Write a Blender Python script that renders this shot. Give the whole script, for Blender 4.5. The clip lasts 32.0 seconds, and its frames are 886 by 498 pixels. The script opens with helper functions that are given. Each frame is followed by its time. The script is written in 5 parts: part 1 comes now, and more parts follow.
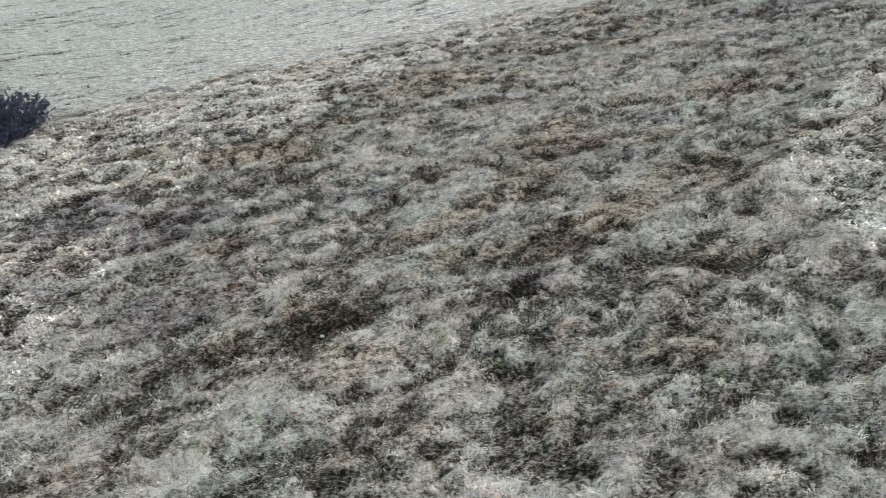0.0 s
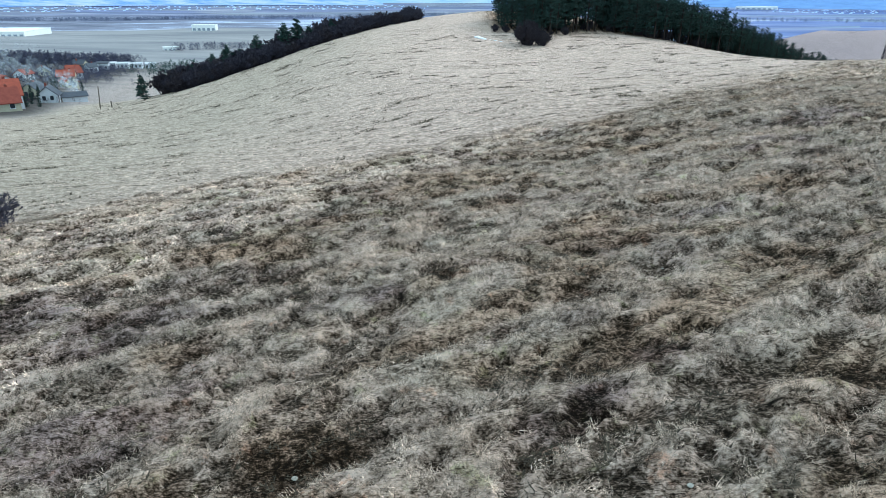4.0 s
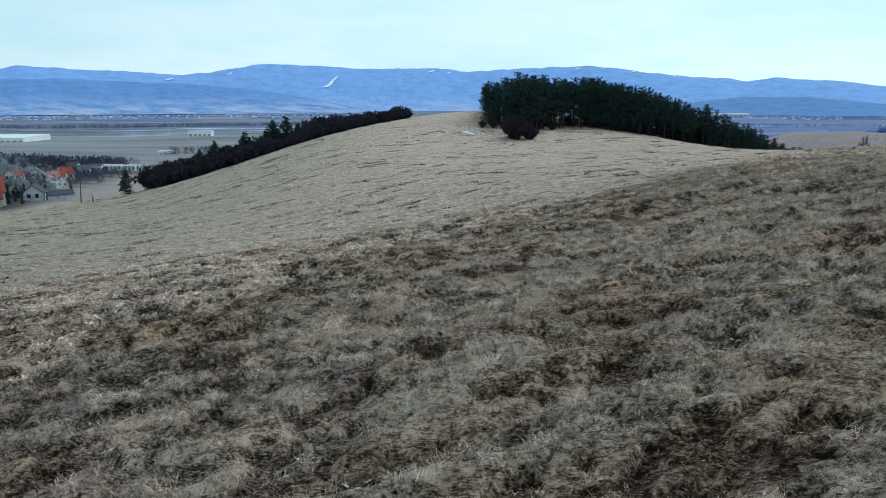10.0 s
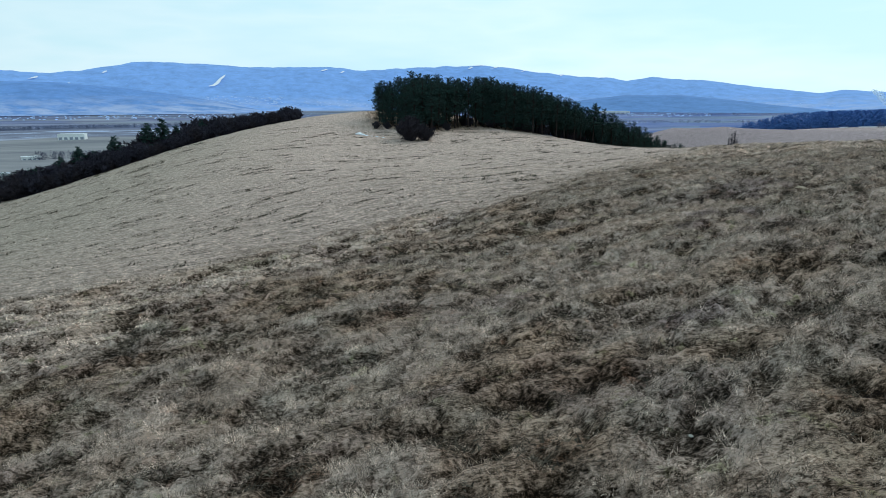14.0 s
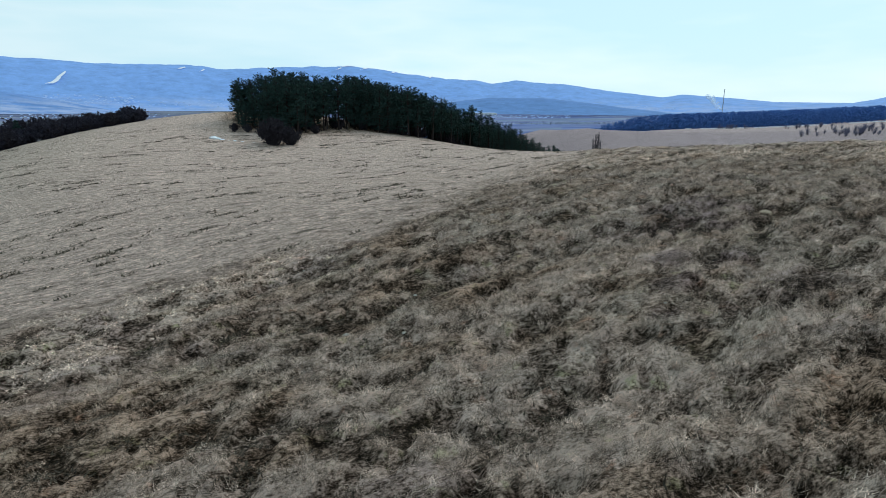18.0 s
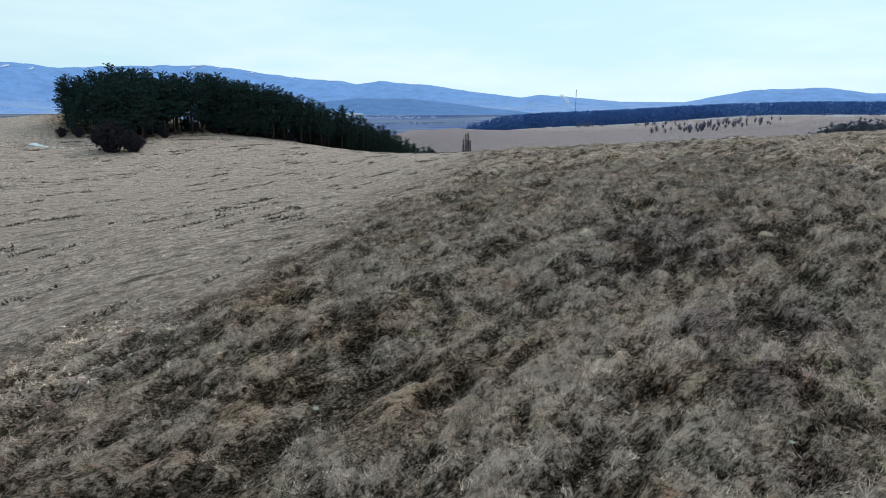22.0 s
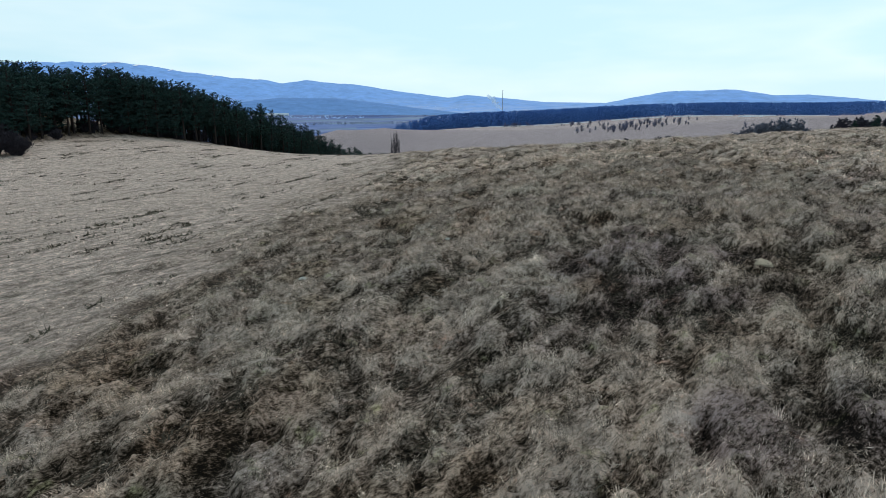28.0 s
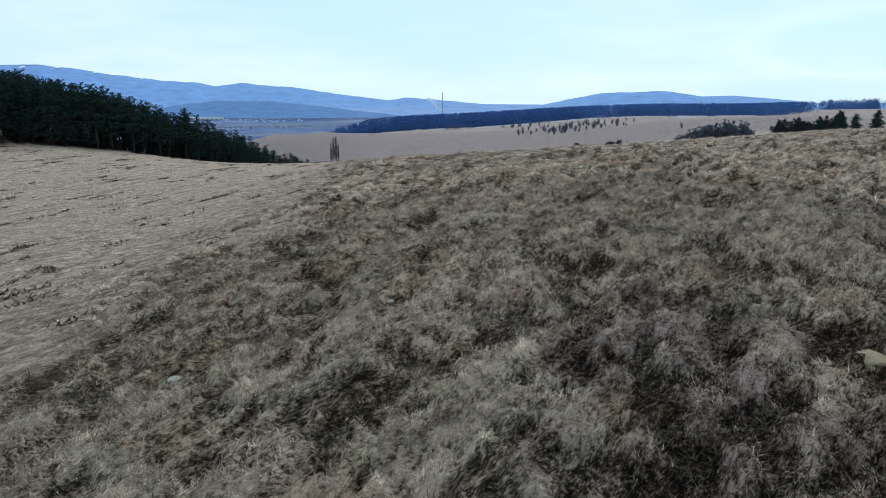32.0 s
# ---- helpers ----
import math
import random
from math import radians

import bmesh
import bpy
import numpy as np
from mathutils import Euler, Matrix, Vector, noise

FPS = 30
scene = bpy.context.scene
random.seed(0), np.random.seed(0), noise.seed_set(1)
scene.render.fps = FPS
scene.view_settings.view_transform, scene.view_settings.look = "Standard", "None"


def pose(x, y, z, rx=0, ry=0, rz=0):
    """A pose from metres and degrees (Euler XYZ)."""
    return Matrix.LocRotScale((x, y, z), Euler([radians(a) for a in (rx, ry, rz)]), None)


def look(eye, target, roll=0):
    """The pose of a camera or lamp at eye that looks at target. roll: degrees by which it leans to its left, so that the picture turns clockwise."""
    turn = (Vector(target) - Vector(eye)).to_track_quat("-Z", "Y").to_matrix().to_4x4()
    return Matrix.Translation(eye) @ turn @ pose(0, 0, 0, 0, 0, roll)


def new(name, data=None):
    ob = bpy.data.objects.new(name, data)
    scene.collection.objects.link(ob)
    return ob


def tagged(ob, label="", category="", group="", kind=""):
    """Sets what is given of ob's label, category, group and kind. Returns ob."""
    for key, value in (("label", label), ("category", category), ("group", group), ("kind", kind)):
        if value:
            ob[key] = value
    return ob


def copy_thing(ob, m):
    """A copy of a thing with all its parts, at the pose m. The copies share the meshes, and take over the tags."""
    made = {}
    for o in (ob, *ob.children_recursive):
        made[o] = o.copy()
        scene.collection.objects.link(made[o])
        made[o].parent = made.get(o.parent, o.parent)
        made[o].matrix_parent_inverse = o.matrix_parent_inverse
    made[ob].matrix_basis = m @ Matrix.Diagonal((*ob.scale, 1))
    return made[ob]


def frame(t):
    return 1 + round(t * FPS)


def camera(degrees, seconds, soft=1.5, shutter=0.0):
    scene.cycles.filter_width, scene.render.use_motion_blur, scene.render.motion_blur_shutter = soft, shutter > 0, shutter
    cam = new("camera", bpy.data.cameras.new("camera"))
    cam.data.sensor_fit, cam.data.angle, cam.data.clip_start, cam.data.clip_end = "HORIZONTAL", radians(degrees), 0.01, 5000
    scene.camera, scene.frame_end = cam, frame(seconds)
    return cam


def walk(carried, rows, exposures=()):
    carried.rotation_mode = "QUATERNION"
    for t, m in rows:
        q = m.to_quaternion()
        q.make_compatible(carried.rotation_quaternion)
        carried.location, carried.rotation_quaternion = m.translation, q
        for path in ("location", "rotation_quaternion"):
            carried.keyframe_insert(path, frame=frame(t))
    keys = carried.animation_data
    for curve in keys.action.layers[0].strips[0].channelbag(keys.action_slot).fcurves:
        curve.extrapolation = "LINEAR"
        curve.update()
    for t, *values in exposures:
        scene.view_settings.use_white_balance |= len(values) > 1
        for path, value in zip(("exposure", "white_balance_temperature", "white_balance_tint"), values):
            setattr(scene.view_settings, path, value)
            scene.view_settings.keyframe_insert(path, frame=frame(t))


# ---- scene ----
cam = camera(71.2, 32.0, soft=0.55)
EXPOSURES = [(0, 0.98, 5900, 6), (3.5, 0.90, 5950, 6), (5.5, 0.76, 6050, 6), (6.0, 0.66, 6050, 6), (7.0, 0.25, 6050, 5), (8.0, 0.14, 6080, 5), (9.0, 0.07, 6100, 5), (12, 0.04, 6150, 6), (16, 0.0, 6250, 7), (20, -0.04, 6350, 9), (32, -0.04, 6350, 9)]
PATH = [
    (0, (0.808, 1.485, 12.142), (0.784, 3.123, 10.995), -0.4),
    (0.5, (0.715, 1.919, 11.75), (0.691, 3.587, 10.646), -0.3),
    (1, (0.596, 2.311, 11.327), (0.575, 4.009, 10.271), -0.1),
    (1.5, (0.512, 2.72, 10.91), (0.493, 4.446, 9.901), 0.0),
    (2, (0.45, 3.157, 10.502), (0.43, 4.911, 9.54), 0.1),
    (2.5, (0.386, 3.586, 10.116), (0.367, 5.364, 9.202), 0.1),
    (3, (0.325, 4.005, 9.709), (0.306, 5.808, 8.843), 0.1),
    (3.5, (0.234, 4.45, 9.359), (0.216, 6.274, 8.539), 0.2),
    (5.5, (-0.002, 6.204, 7.904), (-0.019, 8.104, 7.279), 0.3),
    (6, (-0.012, 6.622, 7.596), (-0.03, 8.537, 7.019), 0.2),
    (6.5, (-0.013, 7.026, 7.27), (-0.03, 8.955, 6.742), 0.2),
    (7, (-0.014, 7.421, 6.947), (-0.031, 9.363, 6.468), 0.1),
    (7.5, (0.005, 7.766, 6.655), (-0.013, 9.711, 6.19), 0.1),
    (8, (0.033, 8.117, 6.465), (0.016, 10.062, 6.0), 0.2),
    (8.5, (0.065, 8.469, 6.383), (0.048, 10.414, 5.919), 0.2),
    (9, (0.115, 8.779, 6.411), (0.096, 10.724, 5.945), 0.1),
    (9.5, (0.159, 9.009, 6.423), (0.139, 10.954, 5.956), 0.1),
    (10, (0.21, 9.208, 6.426), (0.225, 11.152, 5.957), 0.1),
    (10.5, (0.236, 9.425, 6.429), (0.313, 11.367, 5.961), 0.2),
    (11, (0.274, 9.738, 6.466), (0.43, 11.676, 5.997), 0.1),
    (11.5, (0.367, 10.214, 6.513), (0.583, 12.146, 6.042), -0.0),
    (12, (0.467, 10.726, 6.552), (0.729, 12.652, 6.082), 0.0),
    (12.5, (0.581, 11.297, 6.594), (0.887, 13.216, 6.124), -0.0),
    (13, (0.733, 11.937, 6.622), (1.064, 13.852, 6.15), -0.1),
    (13.5, (0.901, 12.674, 6.647), (1.23, 14.59, 6.175), -0.1),
    (15.5, (1.837, 16.472, 6.649), (2.248, 18.372, 6.179), 0.3),
    (16, (2.044, 17.702, 6.636), (2.532, 19.584, 6.167), 0.4),
    (16.5, (2.299, 18.985, 6.614), (2.831, 20.855, 6.145), 0.4),
    (17, (2.633, 20.383, 6.576), (3.22, 22.236, 6.107), 0.4),
    (17.5, (2.957, 21.748, 6.535), (3.599, 23.584, 6.068), 0.4),
    (18, (3.292, 23.1, 6.501), (4.005, 24.91, 6.034), 0.4),
    (18.5, (3.638, 24.46, 6.438), (4.418, 26.242, 5.974), 0.5),
    (19, (4.013, 25.813, 6.422), (4.87, 27.56, 5.959), 0.4),
    (19.5, (4.345, 27.063, 6.383), (5.286, 28.766, 5.922), 0.4),
    (20, (4.637, 28.161, 6.324), (5.638, 29.83, 5.863), 0.3),
    (20.5, (4.899, 29.09, 6.276), (5.935, 30.738, 5.816), 0.4),
    (21, (5.128, 29.842, 6.257), (6.179, 31.479, 5.796), 0.4),
    (21.5, (5.33, 30.475, 6.234), (6.39, 32.107, 5.773), 0.4),
    (22, (5.537, 31.007, 6.214), (6.612, 32.629, 5.751), 0.2),
    (22.5, (5.736, 31.458, 6.218), (6.836, 33.062, 5.755), 0.3),
    (23, (5.912, 31.806, 6.212), (7.028, 33.4, 5.749), 0.1),
    (23.5, (6.001, 32.022, 6.188), (7.136, 33.603, 5.726), 0.1),
    (24, (6.057, 32.134, 6.188), (7.214, 33.699, 5.724), 0.1),
    (24.5, (6.135, 32.231, 6.164), (7.305, 33.786, 5.7), 0.3),
    (25, (6.209, 32.332, 6.126), (7.392, 33.877, 5.663), 0.4),
    (25.5, (6.407, 32.494, 6.124), (7.599, 34.031, 5.658), 0.4),
    (27.5, (8.254, 34.299, 6.024), (9.482, 35.808, 5.562), 0.3),
    (28, (8.836, 34.955, 6.022), (10.088, 36.445, 5.56), 0.4),
    (28.5, (9.462, 35.674, 6.021), (10.73, 37.15, 5.559), 0.4),
    (29, (10.063, 36.41, 6.024), (11.341, 37.877, 5.565), 0.3),
    (29.5, (10.609, 37.07, 6.021), (11.897, 38.531, 5.563), 0.4),
    (30, (11.105, 37.676, 6.027), (12.412, 39.119, 5.57), 0.4),
    (30.5, (11.575, 38.276, 6.034), (12.904, 39.699, 5.579), 0.5),
    (31, (12.024, 38.841, 6.054), (13.377, 40.242, 5.599), 0.5),
    (31.5, (12.438, 39.357, 6.075), (13.809, 40.741, 5.622), 0.5),
    (32, (12.832, 39.581, 6.185), (14.218, 40.949, 5.731), 0.1),
]
walk(cam, [(t, look(eye, target, roll)) for t, eye, target, roll in PATH], EXPOSURES)

# ---- world, sun ----
SUN_AZ, SUN_EL = radians(62), radians(38)          # clockwise from +y
world = bpy.data.worlds.new("world")
scene.world = world
world.use_nodes = True
nt = world.node_tree
nt.nodes.clear()
w_out = nt.nodes.new("ShaderNodeOutputWorld")
w_bg = nt.nodes.new("ShaderNodeBackground")
w_sky = nt.nodes.new("ShaderNodeTexSky")
w_sky.sky_type, w_sky.sun_disc = "NISHITA", False
w_sky.sun_elevation, w_sky.sun_rotation = SUN_EL, SUN_AZ
w_sky.air_density, w_sky.dust_density, w_sky.ozone_density = 1.0, 2.0, 1.0
w_co = nt.nodes.new("ShaderNodeTexCoord")
w_sep = nt.nodes.new("ShaderNodeSeparateXYZ")
w_ramp = nt.nodes.new("ShaderNodeValToRGB")         # the even cloud layer, paler towards the horizon
w_ramp.color_ramp.elements[0].position = 0.0
w_ramp.color_ramp.elements[0].color = (0.72, 0.93, 1.0, 1)
w_ramp.color_ramp.elements[1].position = 0.45
w_ramp.color_ramp.elements[1].color = (0.60, 0.79, 0.88, 1)
w_el = w_ramp.color_ramp.elements.new(0.10)
w_el.color = (0.66, 0.90, 0.98, 1)
w_noise = nt.nodes.new("ShaderNodeTexNoise")
w_noise.inputs["Scale"].default_value, w_noise.inputs["Detail"].default_value = 2.2, 4
w_map = nt.nodes.new("ShaderNodeMapping")
w_map.inputs["Scale"].default_value = (1, 1, 5)
w_nr = nt.nodes.new("ShaderNodeValToRGB")            # soft brighter rolls in the cloud
w_nr.color_ramp.elements[0].position, w_nr.color_ramp.elements[0].color = 0.40, (0.93, 0.97, 0.99, 1)
w_nr.color_ramp.elements[1].position, w_nr.color_ramp.elements[1].color = 0.66, (0.97, 1.0, 1.0, 1)
w_el2 = w_nr.color_ramp.elements.new(0.56)
w_el2.color = (1.12, 1.05, 1.03, 1)
w_mul = nt.nodes.new("ShaderNodeMix")
w_mul.data_type, w_mul.blend_type = "RGBA", "MULTIPLY"
w_mul.inputs["Factor"].default_value = 1.0
w_skys = nt.nodes.new("ShaderNodeMix")
w_skys.data_type, w_skys.blend_type = "RGBA", "MULTIPLY"
w_skys.inputs["Factor"].default_value = 1.0
w_skys.inputs["B"].default_value = (0.10, 0.10, 0.10, 1)
w_mix = nt.nodes.new("ShaderNodeMix")
w_mix.data_type = "RGBA"
w_mix.inputs["Factor"].default_value = 0.96
lk = nt.links.new
lk(w_co.outputs["Generated"], w_sep.inputs[0])
lk(w_sep.outputs["Z"], w_ramp.inputs["Fac"])
lk(w_co.outputs["Generated"], w_map.inputs["Vector"])
lk(w_map.outputs["Vector"], w_noise.inputs["Vector"])
lk(w_noise.outputs["Fac"], w_nr.inputs["Fac"])
lk(w_ramp.outputs["Color"], w_mul.inputs["A"])
lk(w_nr.outputs["Color"], w_mul.inputs["B"])
lk(w_sky.outputs["Color"], w_skys.inputs["A"])
lk(w_skys.outputs["Result"], w_mix.inputs["A"])
lk(w_mul.outputs["Result"], w_mix.inputs["B"])
w_dot = nt.nodes.new("ShaderNodeVectorMath")
w_dot.operation = "DOT_PRODUCT"
w_dot.inputs[1].default_value = (math.sin(SUN_AZ), math.cos(SUN_AZ), 0)
w_side = nt.nodes.new("ShaderNodeMapRange")        # the cloud is brighter on the veiled sun's side
w_side.inputs["From Min"].default_value, w_side.inputs["From Max"].default_value = -0.4, 0.9
w_side.inputs["To Min"].default_value, w_side.inputs["To Max"].default_value = 0.82, 1.02
w_sided = nt.nodes.new("ShaderNodeVectorMath")
w_sided.operation = "SCALE"
lk(w_co.outputs["Generated"], w_dot.inputs[0])
lk(w_dot.outputs["Value"], w_side.inputs["Value"])
lk(w_mix.outputs["Result"], w_sided.inputs[0])
lk(w_side.outputs["Result"], w_sided.inputs["Scale"])
lk(w_sided.outputs["Vector"], w_bg.inputs["Color"])
lk(w_bg.outputs["Background"], w_out.inputs["Surface"])
w_bg.inputs["Strength"].default_value = 1.05

sun = new("sun", bpy.data.lights.new("sun", "SUN"))
sun.data.energy, sun.data.angle, sun.data.color = 0.9, radians(20), (1.0, 0.92, 0.84)
sun.matrix_world = look((0, 0, 300), (-300 * math.sin(SUN_AZ) / math.tan(SUN_EL), -300 * math.cos(SUN_AZ) / math.tan(SUN_EL), 0))


# ---- materials ----
def node_material(name, rough=0.9):
    m = bpy.data.materials.new(name)
    m.use_nodes = True
    t = m.node_tree
    b = t.nodes["Principled BSDF"]
    b.inputs["Roughness"].default_value = rough
    b.inputs["Specular IOR Level"].default_value = 0.15
    return m, t, b


def add(t, kind, **values):
    n = t.nodes.new(kind)
    for k, v in values.items():
        n.inputs[k.replace("_", " ")].default_value = v
    return n


def ramp(t, source, stops):
    r = t.nodes.new("ShaderNodeValToRGB")
    els = r.color_ramp.elements
    while len(els) < len(stops):
        els.new(0.5)
    for e, (p, c) in zip(els, stops):
        e.position, e.color = p, (*c, 1)
    t.links.new(source, r.inputs["Fac"])
    return r.outputs["Color"]


def mix(t, fac, a, b, mode="MIX"):
    n = t.nodes.new("ShaderNodeMix")
    n.data_type, n.blend_type = "RGBA", mode
    for key, v in (("Factor", fac), ("A", a), ("B", b)):
        if isinstance(v, (int, float)):
            n.inputs[key].default_value = v
        elif isinstance(v, tuple):
            n.inputs[key].default_value = (*v, 1)
        else:
            t.links.new(v, n.inputs[key])
    return n.outputs["Result"]


def noise_fac(t, vector, scale, detail=4, rough=0.6, stretch=None, turn=0.0):
    if stretch:
        mp = t.nodes.new("ShaderNodeMapping")
        mp.inputs["Rotation"].default_value = (0, 0, turn)
        mp.inputs["Scale"].default_value = stretch
        t.links.new(vector, mp.inputs["Vector"])
        vector = mp.outputs["Vector"]
    n = add(t, "ShaderNodeTexNoise", Scale=scale, Detail=detail, Roughness=rough)
    t.links.new(vector, n.inputs["Vector"])
    return n.outputs["Fac"]


def fibres(t, vector, scale, thin=0.13):
    """Matted blades lying every way: the brightest of three stretched grains, gently bent."""
    bend = add(t, "ShaderNodeTexNoise", Scale=scale * 0.09, Detail=2)
    t.links.new(vector, bend.inputs["Vector"])
    shift = t.nodes.new("ShaderNodeVectorMath")
    shift.operation = "MULTIPLY_ADD"
    t.links.new(bend.outputs["Color"], shift.inputs[0])
    shift.inputs[1].default_value = (2.2 / scale,) * 3
    t.links.new(vector, shift.inputs[2])
    best = None
    for turn in (12, 68, 131):
        n = noise_fac(t, shift.outputs["Vector"], scale, 3, 0.6, (thin, 1, 0.5), radians(turn))
        best = n if best is None else math_node(t, "MAXIMUM", best, n)
    return best


def math_node(t, op, a, b=0.0, clamp=False):
    n = t.nodes.new("ShaderNodeMath")
    n.operation, n.use_clamp = op, clamp
    for i, v in enumerate((a, b)):
        if isinstance(v, (int, float)):
            n.inputs[i].default_value = v
        else:
            t.links.new(v, n.inputs[i])
    return n.outputs[0]


def bump(t, b, height, strength, distance):
    n = add(t, "ShaderNodeBump", Strength=strength, Distance=distance)
    t.links.new(height, n.inputs["Height"])
    t.links.new(n.outputs["Normal"], b.inputs["Normal"])


def simple(name, colour, rough=0.85, vary=0.25, scale=1.5, relief=0.3, metal=0.0):
    """A painted or natural surface: one hue with two scales of variation and fine relief."""
    m, t, b = node_material(name, rough)
    co = t.nodes.new("ShaderNodeTexCoord").outputs["Object"]
    inf = t.nodes.new("ShaderNodeObjectInfo")
    f = math_node(t, "MULTIPLY", noise_fac(t, co, scale), noise_fac(t, co, scale * 9, 3))
    dark = tuple(c * (1 - vary) for c in colour)
    light = tuple(min(1, c * (1 + vary)) for c in colour)
    c = ramp(t, f, [(0.12, dark), (0.42, light)])
    c2 = mix(t, math_node(t, "MULTIPLY", inf.outputs["Random"], vary), c, dark)
    t.links.new(c2, b.inputs["Base Color"])
    b.inputs["Metallic"].default_value = metal
    if relief:
        bump(t, b, noise_fac(t, co, scale * 14), relief, 0.02)
    return m


STREAK = radians(-25.7)          # the slope's contour lines, along which the old tracks run


def pasture_colour(t, co, dark, heath, mound):
    """Dead grass in tussocks: pale straw on the mounds, brown thatch, moss and painted-in shade in the hollows,
    heathery and mossy patches.
    """
    broad = noise_fac(t, co, 0.95, 6, 0.70, (0.55, 1.5, 0.3), STREAK)
    lumps = noise_fac(t, co, 3.2, 8, 0.76, (0.8, 1.25, 0.4), STREAK)
    soft = noise_fac(t, co, 10.0, 6, 0.78, (0.9, 1.1, 0.5), STREAK)
    blade = fibres(t, co, 42.0, 0.20)

    def swing(n, middle, gain):
        return math_node(t, "MULTIPLY", math_node(t, "SUBTRACT", n, middle), gain)

    v = math_node(t, "ADD", 0.585, swing(broad, 0.5, 0.95))
    # the mound term darkens hollows: thatch and shade between tufts in one colour
    for n, middle, gain in ((lumps, 0.5, 1.45), (soft, 0.5, 1.9), (blade, 0.585, 1.5), (mound, 0.5, 0.30), (dark, 0.0, -0.115), (heath, 0.0, -0.10)):
        v = math_node(t, "ADD", v, swing(n, middle, gain))
    pale = ramp(t, v, [(0.34, (0, 0, 0)), (0.60, (1, 1, 1))])
    col = ramp(t, v, [(0.16, (0.014, 0.011, 0.008)), (0.31, (0.062, 0.047, 0.033)), (0.43, (0.155, 0.118, 0.088)), (0.55, (0.320, 0.250, 0.198)), (0.68, (0.505, 0.402, 0.325)), (0.86, (0.74, 0.615, 0.515))])
    hue = noise_fac(t, co, 0.30, 5, 0.7)
    col = mix(t, 1.0, col, ramp(t, hue, [(0.36, (1.075, 0.98, 0.93)), (0.50, (1.035, 0.982, 0.985)), (0.64, (0.99, 1.0, 0.985))]), "MULTIPLY")
    spots = noise_fac(t, co, 1.3, 4, 0.7)
    col = mix(t, 1.0, col, ramp(t, spots, [(0.30, (0.86, 1.0, 0.74)), (0.40, (1.0, 1.0, 1.0)), (0.62, (1.0, 1.0, 1.0)), (0.72, (1.16, 0.92, 0.80))]), "MULTIPLY")
    col = mix(t, math_node(t, "MULTIPLY", dark, 0.75), col, mix(t, 1.0, col, (0.93, 0.83, 0.71), "MULTIPLY"))
    col = mix(t, math_node(t, "MULTIPLY", heath, 0.85), col, mix(t, 1.0, col, (0.66, 0.62, 0.72), "MULTIPLY"))
    return col, pale, blade, soft


def mown_colour(t, co, blade):
    """Short grass combed along the contours, with thin darker lines."""
    big = noise_fac(t, co, 0.09, 5, 0.65, (0.5, 1.6, 1), STREAK)
    grain = noise_fac(t, co, 2.0, 8, 0.80, (0.75, 1.35, 1), STREAK)
    c = mix(t, big, ramp(t, grain, [(0.33, (0.21, 0.157, 0.125)), (0.47, (0.465, 0.358, 0.293)), (0.64, (0.84, 0.665, 0.555))]), ramp(t, grain, [(0.33, (0.18, 0.140, 0.110)), (0.47, (0.40, 0.314, 0.252)), (0.65, (0.75, 0.60, 0.488))]))
    c = mix(t, 0.5, c, ramp(t, blade, [(0.44, (0.45, 0.45, 0.45)), (0.72, (2.0, 2.0, 2.0))]), "MULTIPLY")
    lumps = noise_fac(t, co, 4.2, 7, 0.80, (0.85, 1.15, 0.6), STREAK)
    c = mix(t, 1.0, c, ramp(t, lumps, [(0.36, (0.46, 0.44, 0.42)), (0.50, (1.0, 0.99, 1.0)), (0.64, (1.46, 1.44, 1.46))]), "MULTIPLY")
    thin_lines = noise_fac(t, co, 0.9, 6, 0.72, (0.36, 2.2, 1), STREAK)
    c = mix(t, 1.0, c, ramp(t, thin_lines, [(0.34, (1.10, 1.10, 1.10)), (0.54, (1.0, 1.0, 1.0)), (0.66, (0.76, 0.74, 0.72))]), "MULTIPLY")
    wide_lines = noise_fac(t, co, 0.55, 7, 0.74, (0.40, 2.4, 1), STREAK)
    return mix(t, ramp(t, wide_lines, [(0.575, (0, 0, 0)), (0.64, (0.85, 0.85, 0.85))]), c, (0.10, 0.080, 0.056))


